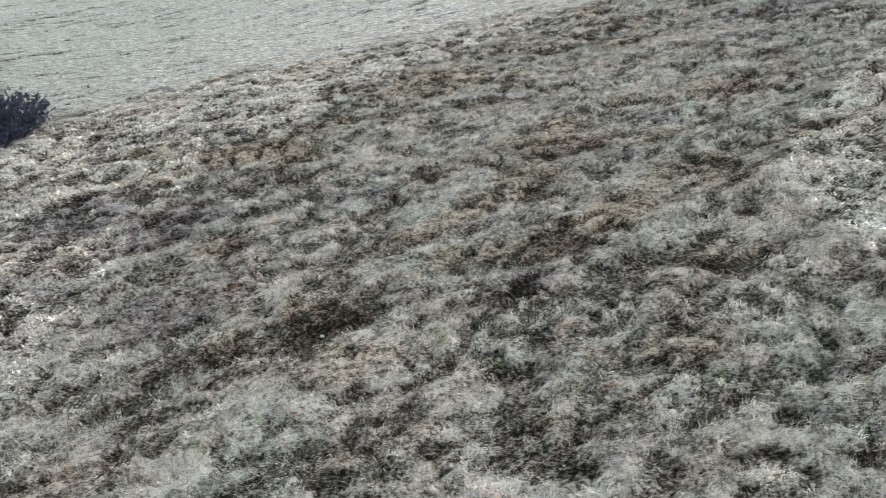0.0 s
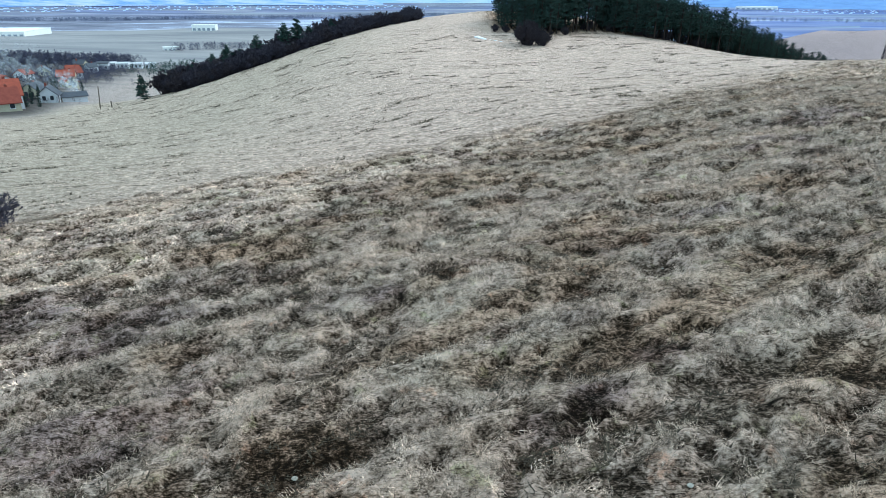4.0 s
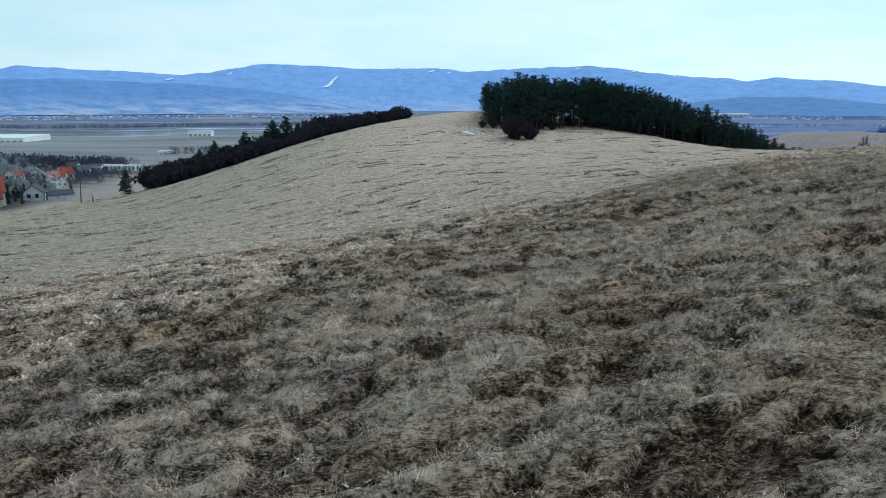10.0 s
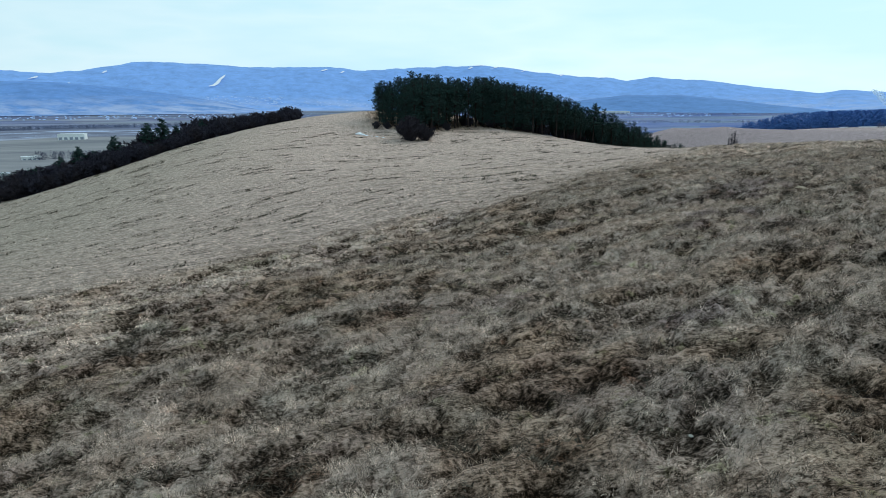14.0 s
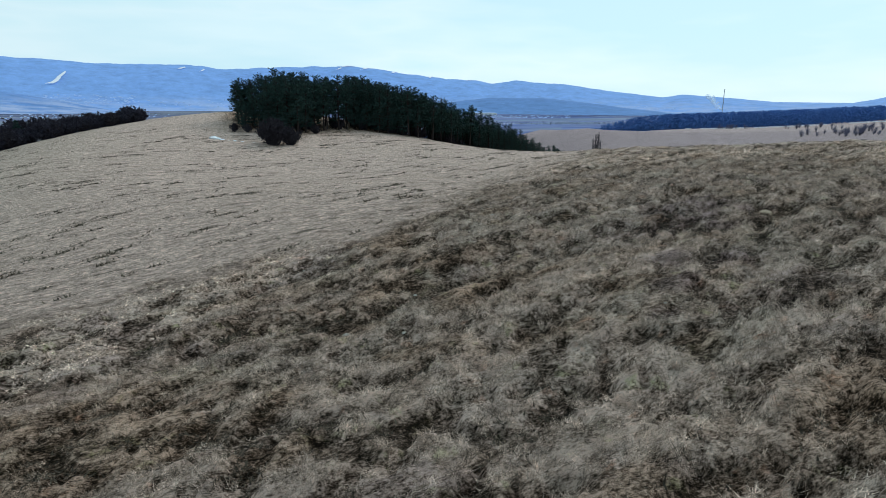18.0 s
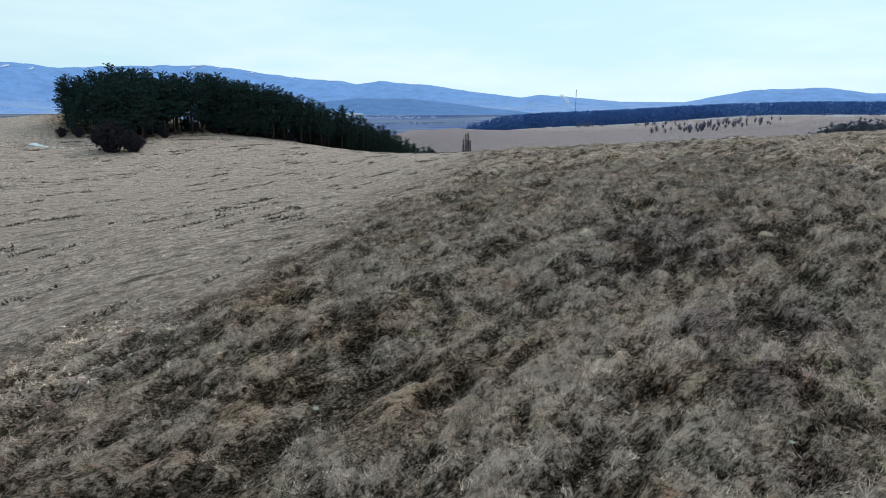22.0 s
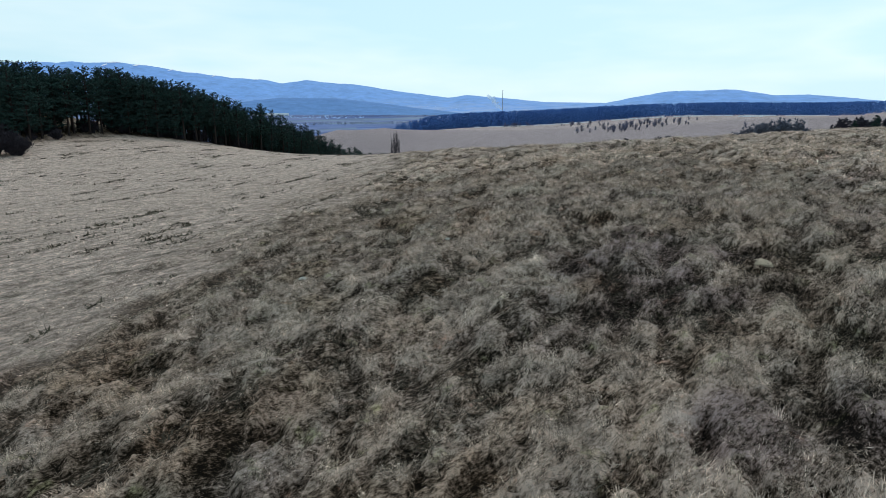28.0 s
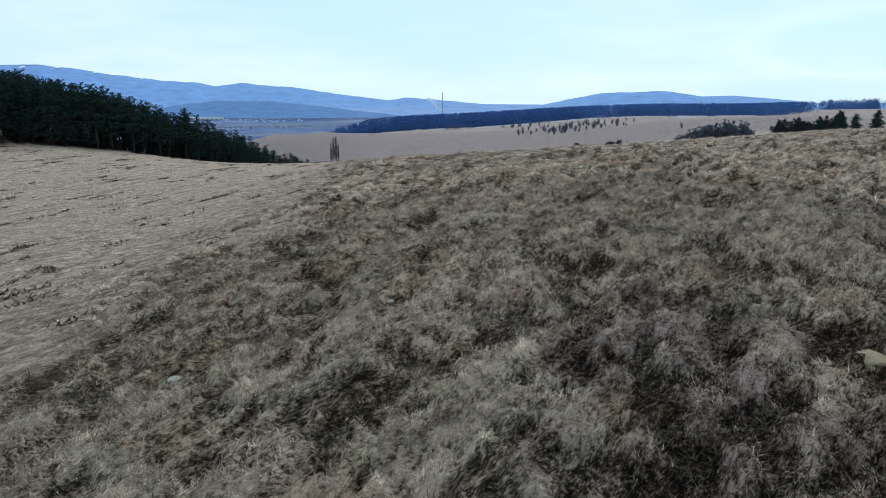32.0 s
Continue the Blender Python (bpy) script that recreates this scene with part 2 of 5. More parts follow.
def ground_material():
    m, t, b = node_material("dry_meadow", 1.0)
    b.inputs["Specular IOR Level"].default_value = 0.05
    co = t.nodes.new("ShaderNodeTexCoord").outputs["Object"]
    at = t.nodes.new("ShaderNodeAttribute")
    at.attribute_name = "cover"
    sep = t.nodes.new("ShaderNodeSeparateColor")
    t.links.new(at.outputs["Color"], sep.inputs["Color"])
    rough_zone, dark_zone, farland = sep.outputs["Red"], sep.outputs["Green"], sep.outputs["Blue"]
    turf_at = t.nodes.new("ShaderNodeAttribute")
    turf_at.attribute_name = "turf"
    tsep = t.nodes.new("ShaderNodeSeparateColor")
    t.links.new(turf_at.outputs["Color"], tsep.inputs["Color"])
    tuss, pale, blade, soft = pasture_colour(t, co, dark_zone, tsep.outputs["Red"], tsep.outputs["Green"])
    far_at = t.nodes.new("ShaderNodeAttribute")
    far_at.attribute_name = "meadow"
    fsep = t.nodes.new("ShaderNodeSeparateColor")
    t.links.new(far_at.outputs["Color"], fsep.inputs["Color"])
    hay = mown_colour(t, co, blade)
    # far hay is darker, with the bluish tint of distance put into its colour
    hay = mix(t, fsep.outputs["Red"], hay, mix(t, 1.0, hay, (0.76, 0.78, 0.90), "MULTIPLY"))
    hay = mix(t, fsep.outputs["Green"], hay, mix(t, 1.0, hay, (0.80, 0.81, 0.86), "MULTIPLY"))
    hay = mix(t, fsep.outputs["Blue"], mix(t, 1.0, hay, (1.03, 1.015, 1.03), "MULTIPLY"), mix(t, 1.0, hay, (0.80, 0.85, 0.83), "MULTIPLY"))      # greener and darker down the western slope
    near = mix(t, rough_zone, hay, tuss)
    fields = noise_fac(t, co, 0.004, 3, 0.5, (0.4, 1.8, 1), radians(20))
    plots = add(t, "ShaderNodeTexVoronoi", Scale=0.0045)
    mp = t.nodes.new("ShaderNodeMapping")
    mp.inputs["Rotation"].default_value, mp.inputs["Scale"].default_value = (0, 0, radians(8)), (0.55, 1.7, 1)
    t.links.new(co, mp.inputs["Vector"])
    t.links.new(mp.outputs["Vector"], plots.inputs["Vector"])
    psep = t.nodes.new("ShaderNodeSeparateColor")
    t.links.new(plots.outputs["Color"], psep.inputs["Color"])
    plot_col = ramp(t, psep.outputs["Red"], [(0.1, (0.12, 0.135, 0.20)), (0.3, (0.27, 0.235, 0.215)), (0.5, (0.165, 0.17, 0.22)), (0.7, (0.36, 0.31, 0.26)), (0.9, (0.20, 0.205, 0.185))])
    plot_col = mix(t, ramp(t, fields, [(0.42, (0, 0, 0)), (0.62, (0.5, 0.5, 0.5))]), plot_col, (0.14, 0.145, 0.19))
    bands = noise_fac(t, co, 0.008, 7, 0.72, (0.5, 1.5, 1), radians(6))
    plot_col = mix(t, 1.0, plot_col, ramp(t, bands, [(0.36, (0.70, 0.72, 0.78)), (0.62, (1.28, 1.26, 1.22))]), "MULTIPLY")
    place = t.nodes.new("ShaderNodeSeparateXYZ")
    t.links.new(co, place.inputs[0])
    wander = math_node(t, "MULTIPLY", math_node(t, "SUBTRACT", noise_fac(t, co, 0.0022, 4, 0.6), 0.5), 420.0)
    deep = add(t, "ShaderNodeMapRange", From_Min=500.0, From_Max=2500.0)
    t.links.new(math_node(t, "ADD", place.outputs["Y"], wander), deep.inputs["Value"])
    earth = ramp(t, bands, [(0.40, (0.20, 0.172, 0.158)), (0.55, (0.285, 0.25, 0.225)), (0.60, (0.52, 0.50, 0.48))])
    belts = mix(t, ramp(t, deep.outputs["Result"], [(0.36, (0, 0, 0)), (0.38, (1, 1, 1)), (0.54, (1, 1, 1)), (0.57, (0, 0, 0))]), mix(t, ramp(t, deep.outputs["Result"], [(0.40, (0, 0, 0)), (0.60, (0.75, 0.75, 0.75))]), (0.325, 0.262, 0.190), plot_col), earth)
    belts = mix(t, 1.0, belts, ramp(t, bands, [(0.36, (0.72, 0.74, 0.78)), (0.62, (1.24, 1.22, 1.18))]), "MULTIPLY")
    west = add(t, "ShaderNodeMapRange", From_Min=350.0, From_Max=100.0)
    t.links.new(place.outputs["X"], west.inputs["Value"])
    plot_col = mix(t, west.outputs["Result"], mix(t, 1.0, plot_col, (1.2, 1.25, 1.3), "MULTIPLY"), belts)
    # blue haze over the plain, multiplied into the field colours
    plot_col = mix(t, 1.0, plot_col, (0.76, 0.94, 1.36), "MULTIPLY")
    soil = mix(t, soft, (0.035, 0.033, 0.036), (0.125, 0.110, 0.100))
    plot_col = mix(t, tsep.outputs["Blue"], plot_col, soil)
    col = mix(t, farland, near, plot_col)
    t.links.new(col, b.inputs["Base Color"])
    lift = math_node(t, "MULTIPLY", math_node(t, "MULTIPLY", pale, 0.7), rough_zone)
    bump(t, b, math_node(t, "ADD", math_node(t, "ADD", blade, lift), math_node(t, "MULTIPLY", soft, 2.4)), 0.95, 0.08)
    b.inputs["Sheen Roughness"].default_value = 0.55        # the fuzz of dry tips, seen along the slope
    b.inputs["Sheen Tint"].default_value = (1.0, 0.86, 0.76, 1)
    t.links.new(math_node(t, "MULTIPLY", math_node(t, "MULTIPLY", math_node(t, "SUBTRACT", 1.0, farland), pale), 0.10), b.inputs["Sheen Weight"])
    return m


MAT_GROUND = ground_material()


def foliage(name, dark, light, scale=0.9):
    m, t, b = node_material(name, 0.8)
    co = t.nodes.new("ShaderNodeTexCoord").outputs["Object"]
    geo = t.nodes.new("ShaderNodeNewGeometry")
    inf = t.nodes.new("ShaderNodeObjectInfo")
    f = math_node(t, "ADD", math_node(t, "MULTIPLY", noise_fac(t, co, scale), 0.6), math_node(t, "MULTIPLY", geo.outputs["Random Per Island"], 0.35))
    c = ramp(t, f, [(0.25, dark), (0.75, light)])
    c = mix(t, math_node(t, "MULTIPLY", inf.outputs["Random"], 0.35), c, dark)
    t.links.new(c, b.inputs["Base Color"])
    return m


MAT_NEEDLE = foliage("pine_needles", (0.011, 0.029, 0.030), (0.056, 0.108, 0.090))
MAT_BARK = simple("pine_bark", (0.038, 0.028, 0.026), 0.95, 0.4, 2.0, 0.6)
MAT_TWIG = foliage("bare_twigs", (0.020, 0.018, 0.026), (0.068, 0.058, 0.068))
MAT_SHRUB = foliage("dark_shrub_twigs", (0.021, 0.021, 0.034), (0.072, 0.067, 0.090))


# ---- ground ----
CX, CY, RING, STEP = 10.0, 40.0, 25.0, 0.6
KNOBS = [
    -10.9, 7.9, 2.7, 26.6, -13.9, -5.7, -4.9, -6.9, -35.2, 24.6, -2.2, 4.6, -2.7, -7.7, 24.3,
    4.4, -17.1, 0.1, 3.8, -1.5, -2.9, -2.1, 13.3, -36.6, 44.8, -50.2, 23.5, 2.8, 1.3, 2.2,
    -12.9, 17.6, 14.5, -2.3, -4.1, -2.1, -0.4, 12.7, -7.5, -30.0, -9.0, 10.2, -2.0, -10.1, -5.7,
    39.1, 3.6, -8.1, 8.4, 8.1, 8.2, 0.5, 18.2, 8.6, 11.0, 24.8, 13.4, 19.7,
]


def knob_places():
    places = []
    for i in range(-7, 8):
        for j in range(-7, 8):
            u, v = i * STEP, j * STEP
            r, a = math.hypot(u, v), math.degrees(math.atan2(u, v))
            if r < 1.3 or (r < 3.7 and -55 < a < 95):
                places.append((u, v))
    return places


KNOB_AT = knob_places()
SWELLS = [(520, 530, 640, 200, 3, 75), (800, 270, 900, 120, 15, 130)]


def smooth(a, b, x):
    k = np.clip((x - a) / (b - a), 0, 1)
    return k * k * (3 - 2 * k)


def height(x, y):
    """The lie of the land: a hilltop over a plain, with swells set round it ever wider."""
    x, y = np.asarray(x, float), np.asarray(y, float)
    dx, dy = x - CX, y - CY
    r = np.hypot(dx, dy) + 1e-9
    k = np.log1p(r / RING) / r
    u, v = dx * k, dy * k
    z = -66 + 68 / (1 + (r / 330) ** 2)
    for (cu, cv), a in zip(KNOB_AT, KNOBS):
        z = z + a * np.exp(-((u - cu) ** 2 + (v - cv) ** 2) / (2 * (STEP * 0.9) ** 2))
    for ax, ay, bx, by, rise, wide in SWELLS:           # the wooded ridges
        k = np.clip(((x - ax) * (bx - ax) + (y - ay) * (by - ay)) / ((bx - ax) ** 2 + (by - ay) ** 2), 0, 1)
        z = z + rise * np.exp(-((x - ax - k * (bx - ax)) ** 2 + (y - ay - k * (by - ay)) ** 2) / wide ** 2)
    # the shelf of meadow beyond the hollow
    k = y - 386 + 0.35 * (x - 230)
    z = z + np.interp(x, (95, 160, 215, 240, 255, 280, 310), (0, 27, 24, 16, 10, 4, 0)) * np.exp(-(k / np.where(k < 0, 48.0, 90.0)) ** 2)
    return z + 16 * smooth(1500, 4300, r)


RNG = np.random.default_rng(7)
LATTICE = RNG.random((256, 256))


def value_noise(x, y):
    xi, yi = np.floor(x).astype(int), np.floor(y).astype(int)
    fx, fy = x - xi, y - yi
    fx, fy = fx * fx * (3 - 2 * fx), fy * fy * (3 - 2 * fy)
    g = lambda i, j: LATTICE[(xi + i) % 256, (yi + j) % 256]
    return (g(0, 0) * (1 - fx) + g(1, 0) * fx) * (1 - fy) + (g(0, 1) * (1 - fx) + g(1, 1) * fx) * fy


def fractal(x, y, octaves=4, gain=0.5):
    total, amp, norm = 0.0, 1.0, 0.0
    for o in range(octaves):
        total = total + amp * value_noise(x * 2 ** o + 17.3 * o, y * 2 ** o + 5.1 * o)
        norm += amp
        amp *= gain
    return total / norm


CS, SN = math.cos(-STREAK), math.sin(-STREAK)


def along(x, y):
    """Coordinates along and across the contour lines."""
    return x * CS + y * SN, -x * SN + y * CS


def rough_zone(x, y):
    """1 on the tussocky pasture, 0 on the mown slope beyond its edge."""
    s, c = along(x - 0.0, y - 48.5)
    edge = c - 5.0 * (fractal(s / 14.0, c / 9.0, 3) - 0.5) - 0.0075 * np.clip(s, 0, 80) ** 2 * 0.55 - 0.006 * np.clip(-s, 0, 60) ** 2 * 0.2
    return (1 - smooth(95, 150, np.hypot(x - CX, y - CY))) * (1 - smooth(-3.5, 4.5, edge + 7.0 * (fractal(s / 3.0 + 7, c / 1.2 + 2, 3) - 0.5)))


# mossy and heathery patches in the pasture: place and radius
MOSS_BELOW = [(4.0, 16.4, 1.0), (2.8, 16.3, 0.9), (8.1, 15.2, 1.2), (-2.0, 12.0, 1.3), (-5.2, 13.3, 0.7), (-2.7, 13.9, 1.1), (4.7, 25.3, 1.8), (0.6, 36.2, 3.5), (-8.6, 27.7, 2.3), (-14.0, 28.4, 1.7), (6.2, 11.7, 1.0), (4.1, 11.6, 0.3), (0.6, 16.6, 0.5), (-0.7, 17.8, 0.5), (-7.2, 19.0, 1.0), (3.9, 22.4, 1.5), (-5.8, 30.1, 1.8), (-6.3, 26.5, 1.4), (-0.1, 21.9, 0.8), (9.4, 21.3, 1.1), (6.4, 18.6, 0.7), (14.3, 29.1, 1.5), (6.6, 24.8, 0.9), (1.7, 20.0, 0.7), (2.0, 31.0, 1.1), (8.4, 29.2, 0.8), (5.7, 27.2, 1.2), (9.2, 24.4, 1.1)]
MOSS_ABOVE = [(-0.5, 34.8, 1.9), (1.4, 36.4, 1.3), (4.2, 33.5, 0.9), (13.7, 28.0, 1.0), (7.2, 39.8, 1.0), (7.6, 37.1, 0.8), (11.2, 35.4, 1.2), (9.3, 43.3, 1.1), (12.2, 41.4, 0.9), (10.4, 40.5, 1.1), (13.0, 32.8, 0.7), (13.4, 45.0, 1.0), (11.6, 45.0, 1.0), (13.8, 40.5, 0.9), (14.5, 37.0, 0.9), (11.3, 50.3, 1.1), (23.7, 55.1, 1.4), (25.8, 53.0, 0.9), (17.8, 52.6, 1.1), (19.0, 47.5, 0.6), (16.4, 49.0, 0.7), (33.6, 52.0, 0.9), (27.0, 48.1, 0.8), (39.3, 48.9, 1.5), (30.2, 57.5, 1.4), (21.1, 43.6, 0.7)]
HEATH = [(-7.5, 15.0, 1.6), (-9.5, 21.0, 2.2), (-14.0, 22.5, 2.4), (2.2, 14.2, 0.8), (4.7, 16.2, 0.7), (2.9, 14.6, 0.7), (-6.2, 16.9, 0.8), (-1.7, 21.2, 0.6), (9.4, 26.4, 1.0), (24.0, 44.0, 1.6), (15.1, 35.9, 0.8), (13.4, 34.3, 0.5), (21.6, 42.5, 1.5), (17.1, 38.2, 1.0), (18.2, 36.9, 1.0), (21.9, 44.7, 1.1), (24.8, 42.1, 0.9), (21.7, 40.9, 0.6), (25.6, 46.0, 0.8)]
# old wheel and cattle tracks, sunk and dark
TRACKS = [[(-2.4, 16.4), (-1.7, 17.3), (-0.3, 18.5), (1.1, 19.3), (2.9, 20.6), (5.0, 21.9)], [(1.0, 16.2), (3.4, 17.2), (5.8, 18.3), (9.4, 20.8), (12.5, 22.2), (17, 24.2)], [(4.0, 16.4), (5.0, 17.0), (6.8, 17.8), (8.5, 18.9), (11, 20.0)],
          [(-6, 49), (-2, 50.5), (2.2, 52.7), (4.1, 53.5), (7.0, 55.3), (9.2, 55.4), (11.9, 57.2), (16.4, 60.2), (20, 63.5), (24.6, 68.1)], [(10, 51), (13.1, 53.6), (17.4, 57.7)]]


def patches(spots, x, y):
    best = np.zeros_like(x)
    for px, py, pr in spots:
        ps, pc = along(x - px, y - py)
        best = np.maximum(best, np.exp(-((ps / (1.25 * pr)) ** 2 + (pc / (0.9 * pr)) ** 2)))
    return best


def ragged(x, y):
    s, c = along(x, y)
    return 0.25 + 1.5 * fractal(s / 1.1 + 50, c / 0.7 + 9, 4, 0.65)


def track_zone(x, y):
    best = np.full(x.shape, 1e9)
    for line in TRACKS:
        for (ax, ay), (bx, by) in zip(line, line[1:]):
            k = np.clip(((x - ax) * (bx - ax) + (y - ay) * (by - ay)) / ((bx - ax) ** 2 + (by - ay) ** 2), 0, 1)
            best = np.minimum(best, np.hypot(x - ax - k * (bx - ax), y - ay - k * (by - ay)))
    return np.exp(-(best / 0.48) ** 2) * smooth(0.25, 0.6, ragged(x, y))


def dark_zone(x, y):
    s, c = along(x, y)
    n = fractal(s / 4.0 + 3, c / 1.9 + 9, 5, 0.6)
    moss = np.maximum(patches(MOSS_BELOW, x, y), patches(MOSS_ABOVE, x, y))
    return np.clip(0.55 * smooth(0.54, 0.68, n) + 0.95 * smooth(0.22, 0.75, moss * ragged(x, y)) + 1.1 * track_zone(x, y), 0, 1)


def heath_zone(x, y):
    n = fractal(x / 3.1 + 23, y / 3.1 + 71, 4, 0.6)
    return np.clip(smooth(0.20, 0.75, patches(HEATH, x, y) * ragged(x + 9, y)) + 0.45 * smooth(0.58, 0.70, n), 0, 1)


def tussocks(x, y):
    """1 on the mounds of grass, 0 in the hollows between them."""
    s, c = along(x, y)
    small = fractal(s / 0.56 + 11, c / 0.40 + 3, 3, 0.6)
    broad = fractal(s / 2.0 + 31, c / 0.8 + 13, 4, 0.6)
    return smooth(0.43, 0.54, small * 0.58 + broad * 0.42)


def relief(x, y):
    """Tussocks, terraces trodden along the slope and old cattle tracks."""
    s, c = along(x, y)
    rz = rough_zone(x, y)
    terraces = fractal(s / 5.0 + 20, c / 1.1 + 40, 4, 0.55) - 0.5
    lumps = tussocks(x, y) * 0.20 + terraces * 0.75 + (fractal(s / 9, c / 3.2 + 40, 3) - 0.5) * 0.4 - 0.10 * track_zone(x, y)
    soft = (fractal(s / 5, c / 1.2 + 70, 4, 0.6) - 0.5) * 0.34
    far = np.hypot(x - CX, y - CY)
    return (rz * lumps + (1 - rz) * soft) * (1 - smooth(120, 260, far))


def surface(x, y):
    return height(x, y) + relief(x, y)


def ground_z(x, y):
    return float(surface(np.array([x]), np.array([y]))[0])


def grid_line(lo, hi, step, growth, reach):
    inner = list(np.arange(lo, hi + step / 2, step))
    up, d = [], step
    while (up[-1] if up else hi) < reach:
        d *= growth if d < 1.4 else 1.07
        up.append((up[-1] if up else hi) + d)
    down, d = [], step
    while (down[-1] if down else lo) > -reach:
        d *= growth if d < 1.4 else 1.07
        down.append((down[-1] if down else lo) - d)
    return np.array(down[::-1] + inner + up)


def sheet(name, xs, ys, zf, material):
    gx, gy = np.meshgrid(xs, ys)
    gx, gy = gx.ravel(), gy.ravel()
    gz = zf(gx, gy)
    nx, ny = len(xs), len(ys)
    i = np.arange(nx * ny).reshape(ny, nx)
    quads = np.stack([i[:-1, :-1], i[:-1, 1:], i[1:, 1:], i[1:, :-1]], -1).reshape(-1, 4)
    me = bpy.data.meshes.new(name)
    fill_mesh(me, np.stack([gx, gy, gz], -1), quads)
    me.materials.append(material)
    return new(name, me), gx, gy


def fill_mesh(me, verts, faces):
    """Vertices and equal-sided faces into a mesh, fast."""
    n, k = faces.shape
    me.vertices.add(len(verts))
    me.vertices.foreach_set("co", np.ascontiguousarray(verts, np.float32).ravel())
    me.loops.add(n * k)
    me.loops.foreach_set("vertex_index", np.ascontiguousarray(faces, np.int32).ravel())
    me.polygons.add(n)
    me.polygons.foreach_set("loop_start", np.arange(0, n * k, k, dtype=np.int32))
    me.polygons.foreach_set("use_smooth", np.ones(n, bool))
    me.update(calc_edges=True)


def paint(me, name, rgb):
    a = me.color_attributes.new(name, "FLOAT_COLOR", "POINT")
    a.data.foreach_set("color", np.concatenate([rgb, np.ones((len(rgb), 1))], 1).astype(np.float32).ravel())


WOOD_EDGE = [(11, 160), (21, 152), (36, 162), (47, 160), (58, 160), (76, 168), (93, 178), (110, 188.5)]


def wood_side(x, y):
    """Metres behind the wood's near edge."""
    d = y - np.interp(x, [p[0] for p in WOOD_EDGE], [p[1] for p in WOOD_EDGE])
    return np.minimum(np.minimum(d, 60 - d), np.minimum(x - 11, 118 - x))


ground, gx, gy = sheet("ground", grid_line(-14, 40, 0.16, 1.03, 5200), grid_line(8, 62, 0.16, 1.03, 5200), surface, MAT_GROUND)
far_land = smooth(400, 560, np.hypot(gx - CX, gy - CY)) * (1 - smooth(-44, -32, height(gx, gy)))
gardens = (1 - smooth(-4, 8, gx - np.interp(gy, (120, 154, 295, 414, 560), (-80, -97, -172, -211, -245)))) * smooth(120, 150, gy) * (1 - smooth(500, 560, gy))       # dug soil and brush round the houses
far_land = np.maximum(far_land, gardens)
litter = smooth(-5, 1, wood_side(gx, gy) + 5 * (fractal(gx / 5, gy / 5, 3) - 0.5))
paint(ground.data, "cover", np.stack([np.maximum(rough_zone(gx, gy), litter), np.maximum(dark_zone(gx, gy) * rough_zone(gx, gy), litter), far_land], -1))
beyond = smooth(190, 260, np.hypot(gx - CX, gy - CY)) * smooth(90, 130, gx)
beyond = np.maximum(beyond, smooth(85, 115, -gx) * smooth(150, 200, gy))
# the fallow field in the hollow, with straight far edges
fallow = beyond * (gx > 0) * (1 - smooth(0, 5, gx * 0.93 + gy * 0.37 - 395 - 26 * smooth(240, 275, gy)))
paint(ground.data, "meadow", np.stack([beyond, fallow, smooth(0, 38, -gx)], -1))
paint(ground.data, "turf", np.stack([heath_zone(gx, gy) * rough_zone(gx, gy), tussocks(gx, gy), gardens], -1))
tagged(ground, "dry winter pasture on a hilltop above a wide plain", "ground", kind="structure")

# ---- distance: mountains round the plain ----


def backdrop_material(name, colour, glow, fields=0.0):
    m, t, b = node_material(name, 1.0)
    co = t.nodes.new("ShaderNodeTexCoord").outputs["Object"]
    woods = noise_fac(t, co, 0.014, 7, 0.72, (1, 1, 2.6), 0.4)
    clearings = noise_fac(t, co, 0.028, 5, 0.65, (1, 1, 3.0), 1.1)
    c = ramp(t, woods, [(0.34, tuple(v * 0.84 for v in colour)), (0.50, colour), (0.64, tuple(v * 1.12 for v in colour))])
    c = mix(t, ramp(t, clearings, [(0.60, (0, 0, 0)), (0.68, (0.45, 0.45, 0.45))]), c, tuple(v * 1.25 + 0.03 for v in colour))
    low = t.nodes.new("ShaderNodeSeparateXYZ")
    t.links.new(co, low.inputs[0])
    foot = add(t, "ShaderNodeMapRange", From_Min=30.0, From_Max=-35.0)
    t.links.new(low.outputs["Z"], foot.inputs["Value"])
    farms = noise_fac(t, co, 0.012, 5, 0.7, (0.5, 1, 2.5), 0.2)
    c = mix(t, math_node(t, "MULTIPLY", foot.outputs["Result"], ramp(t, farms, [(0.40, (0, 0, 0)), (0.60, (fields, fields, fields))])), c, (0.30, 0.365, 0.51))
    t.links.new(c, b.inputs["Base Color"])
    # emission stands for the lit hazy air in front of far slopes
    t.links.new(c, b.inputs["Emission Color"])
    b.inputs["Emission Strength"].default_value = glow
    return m


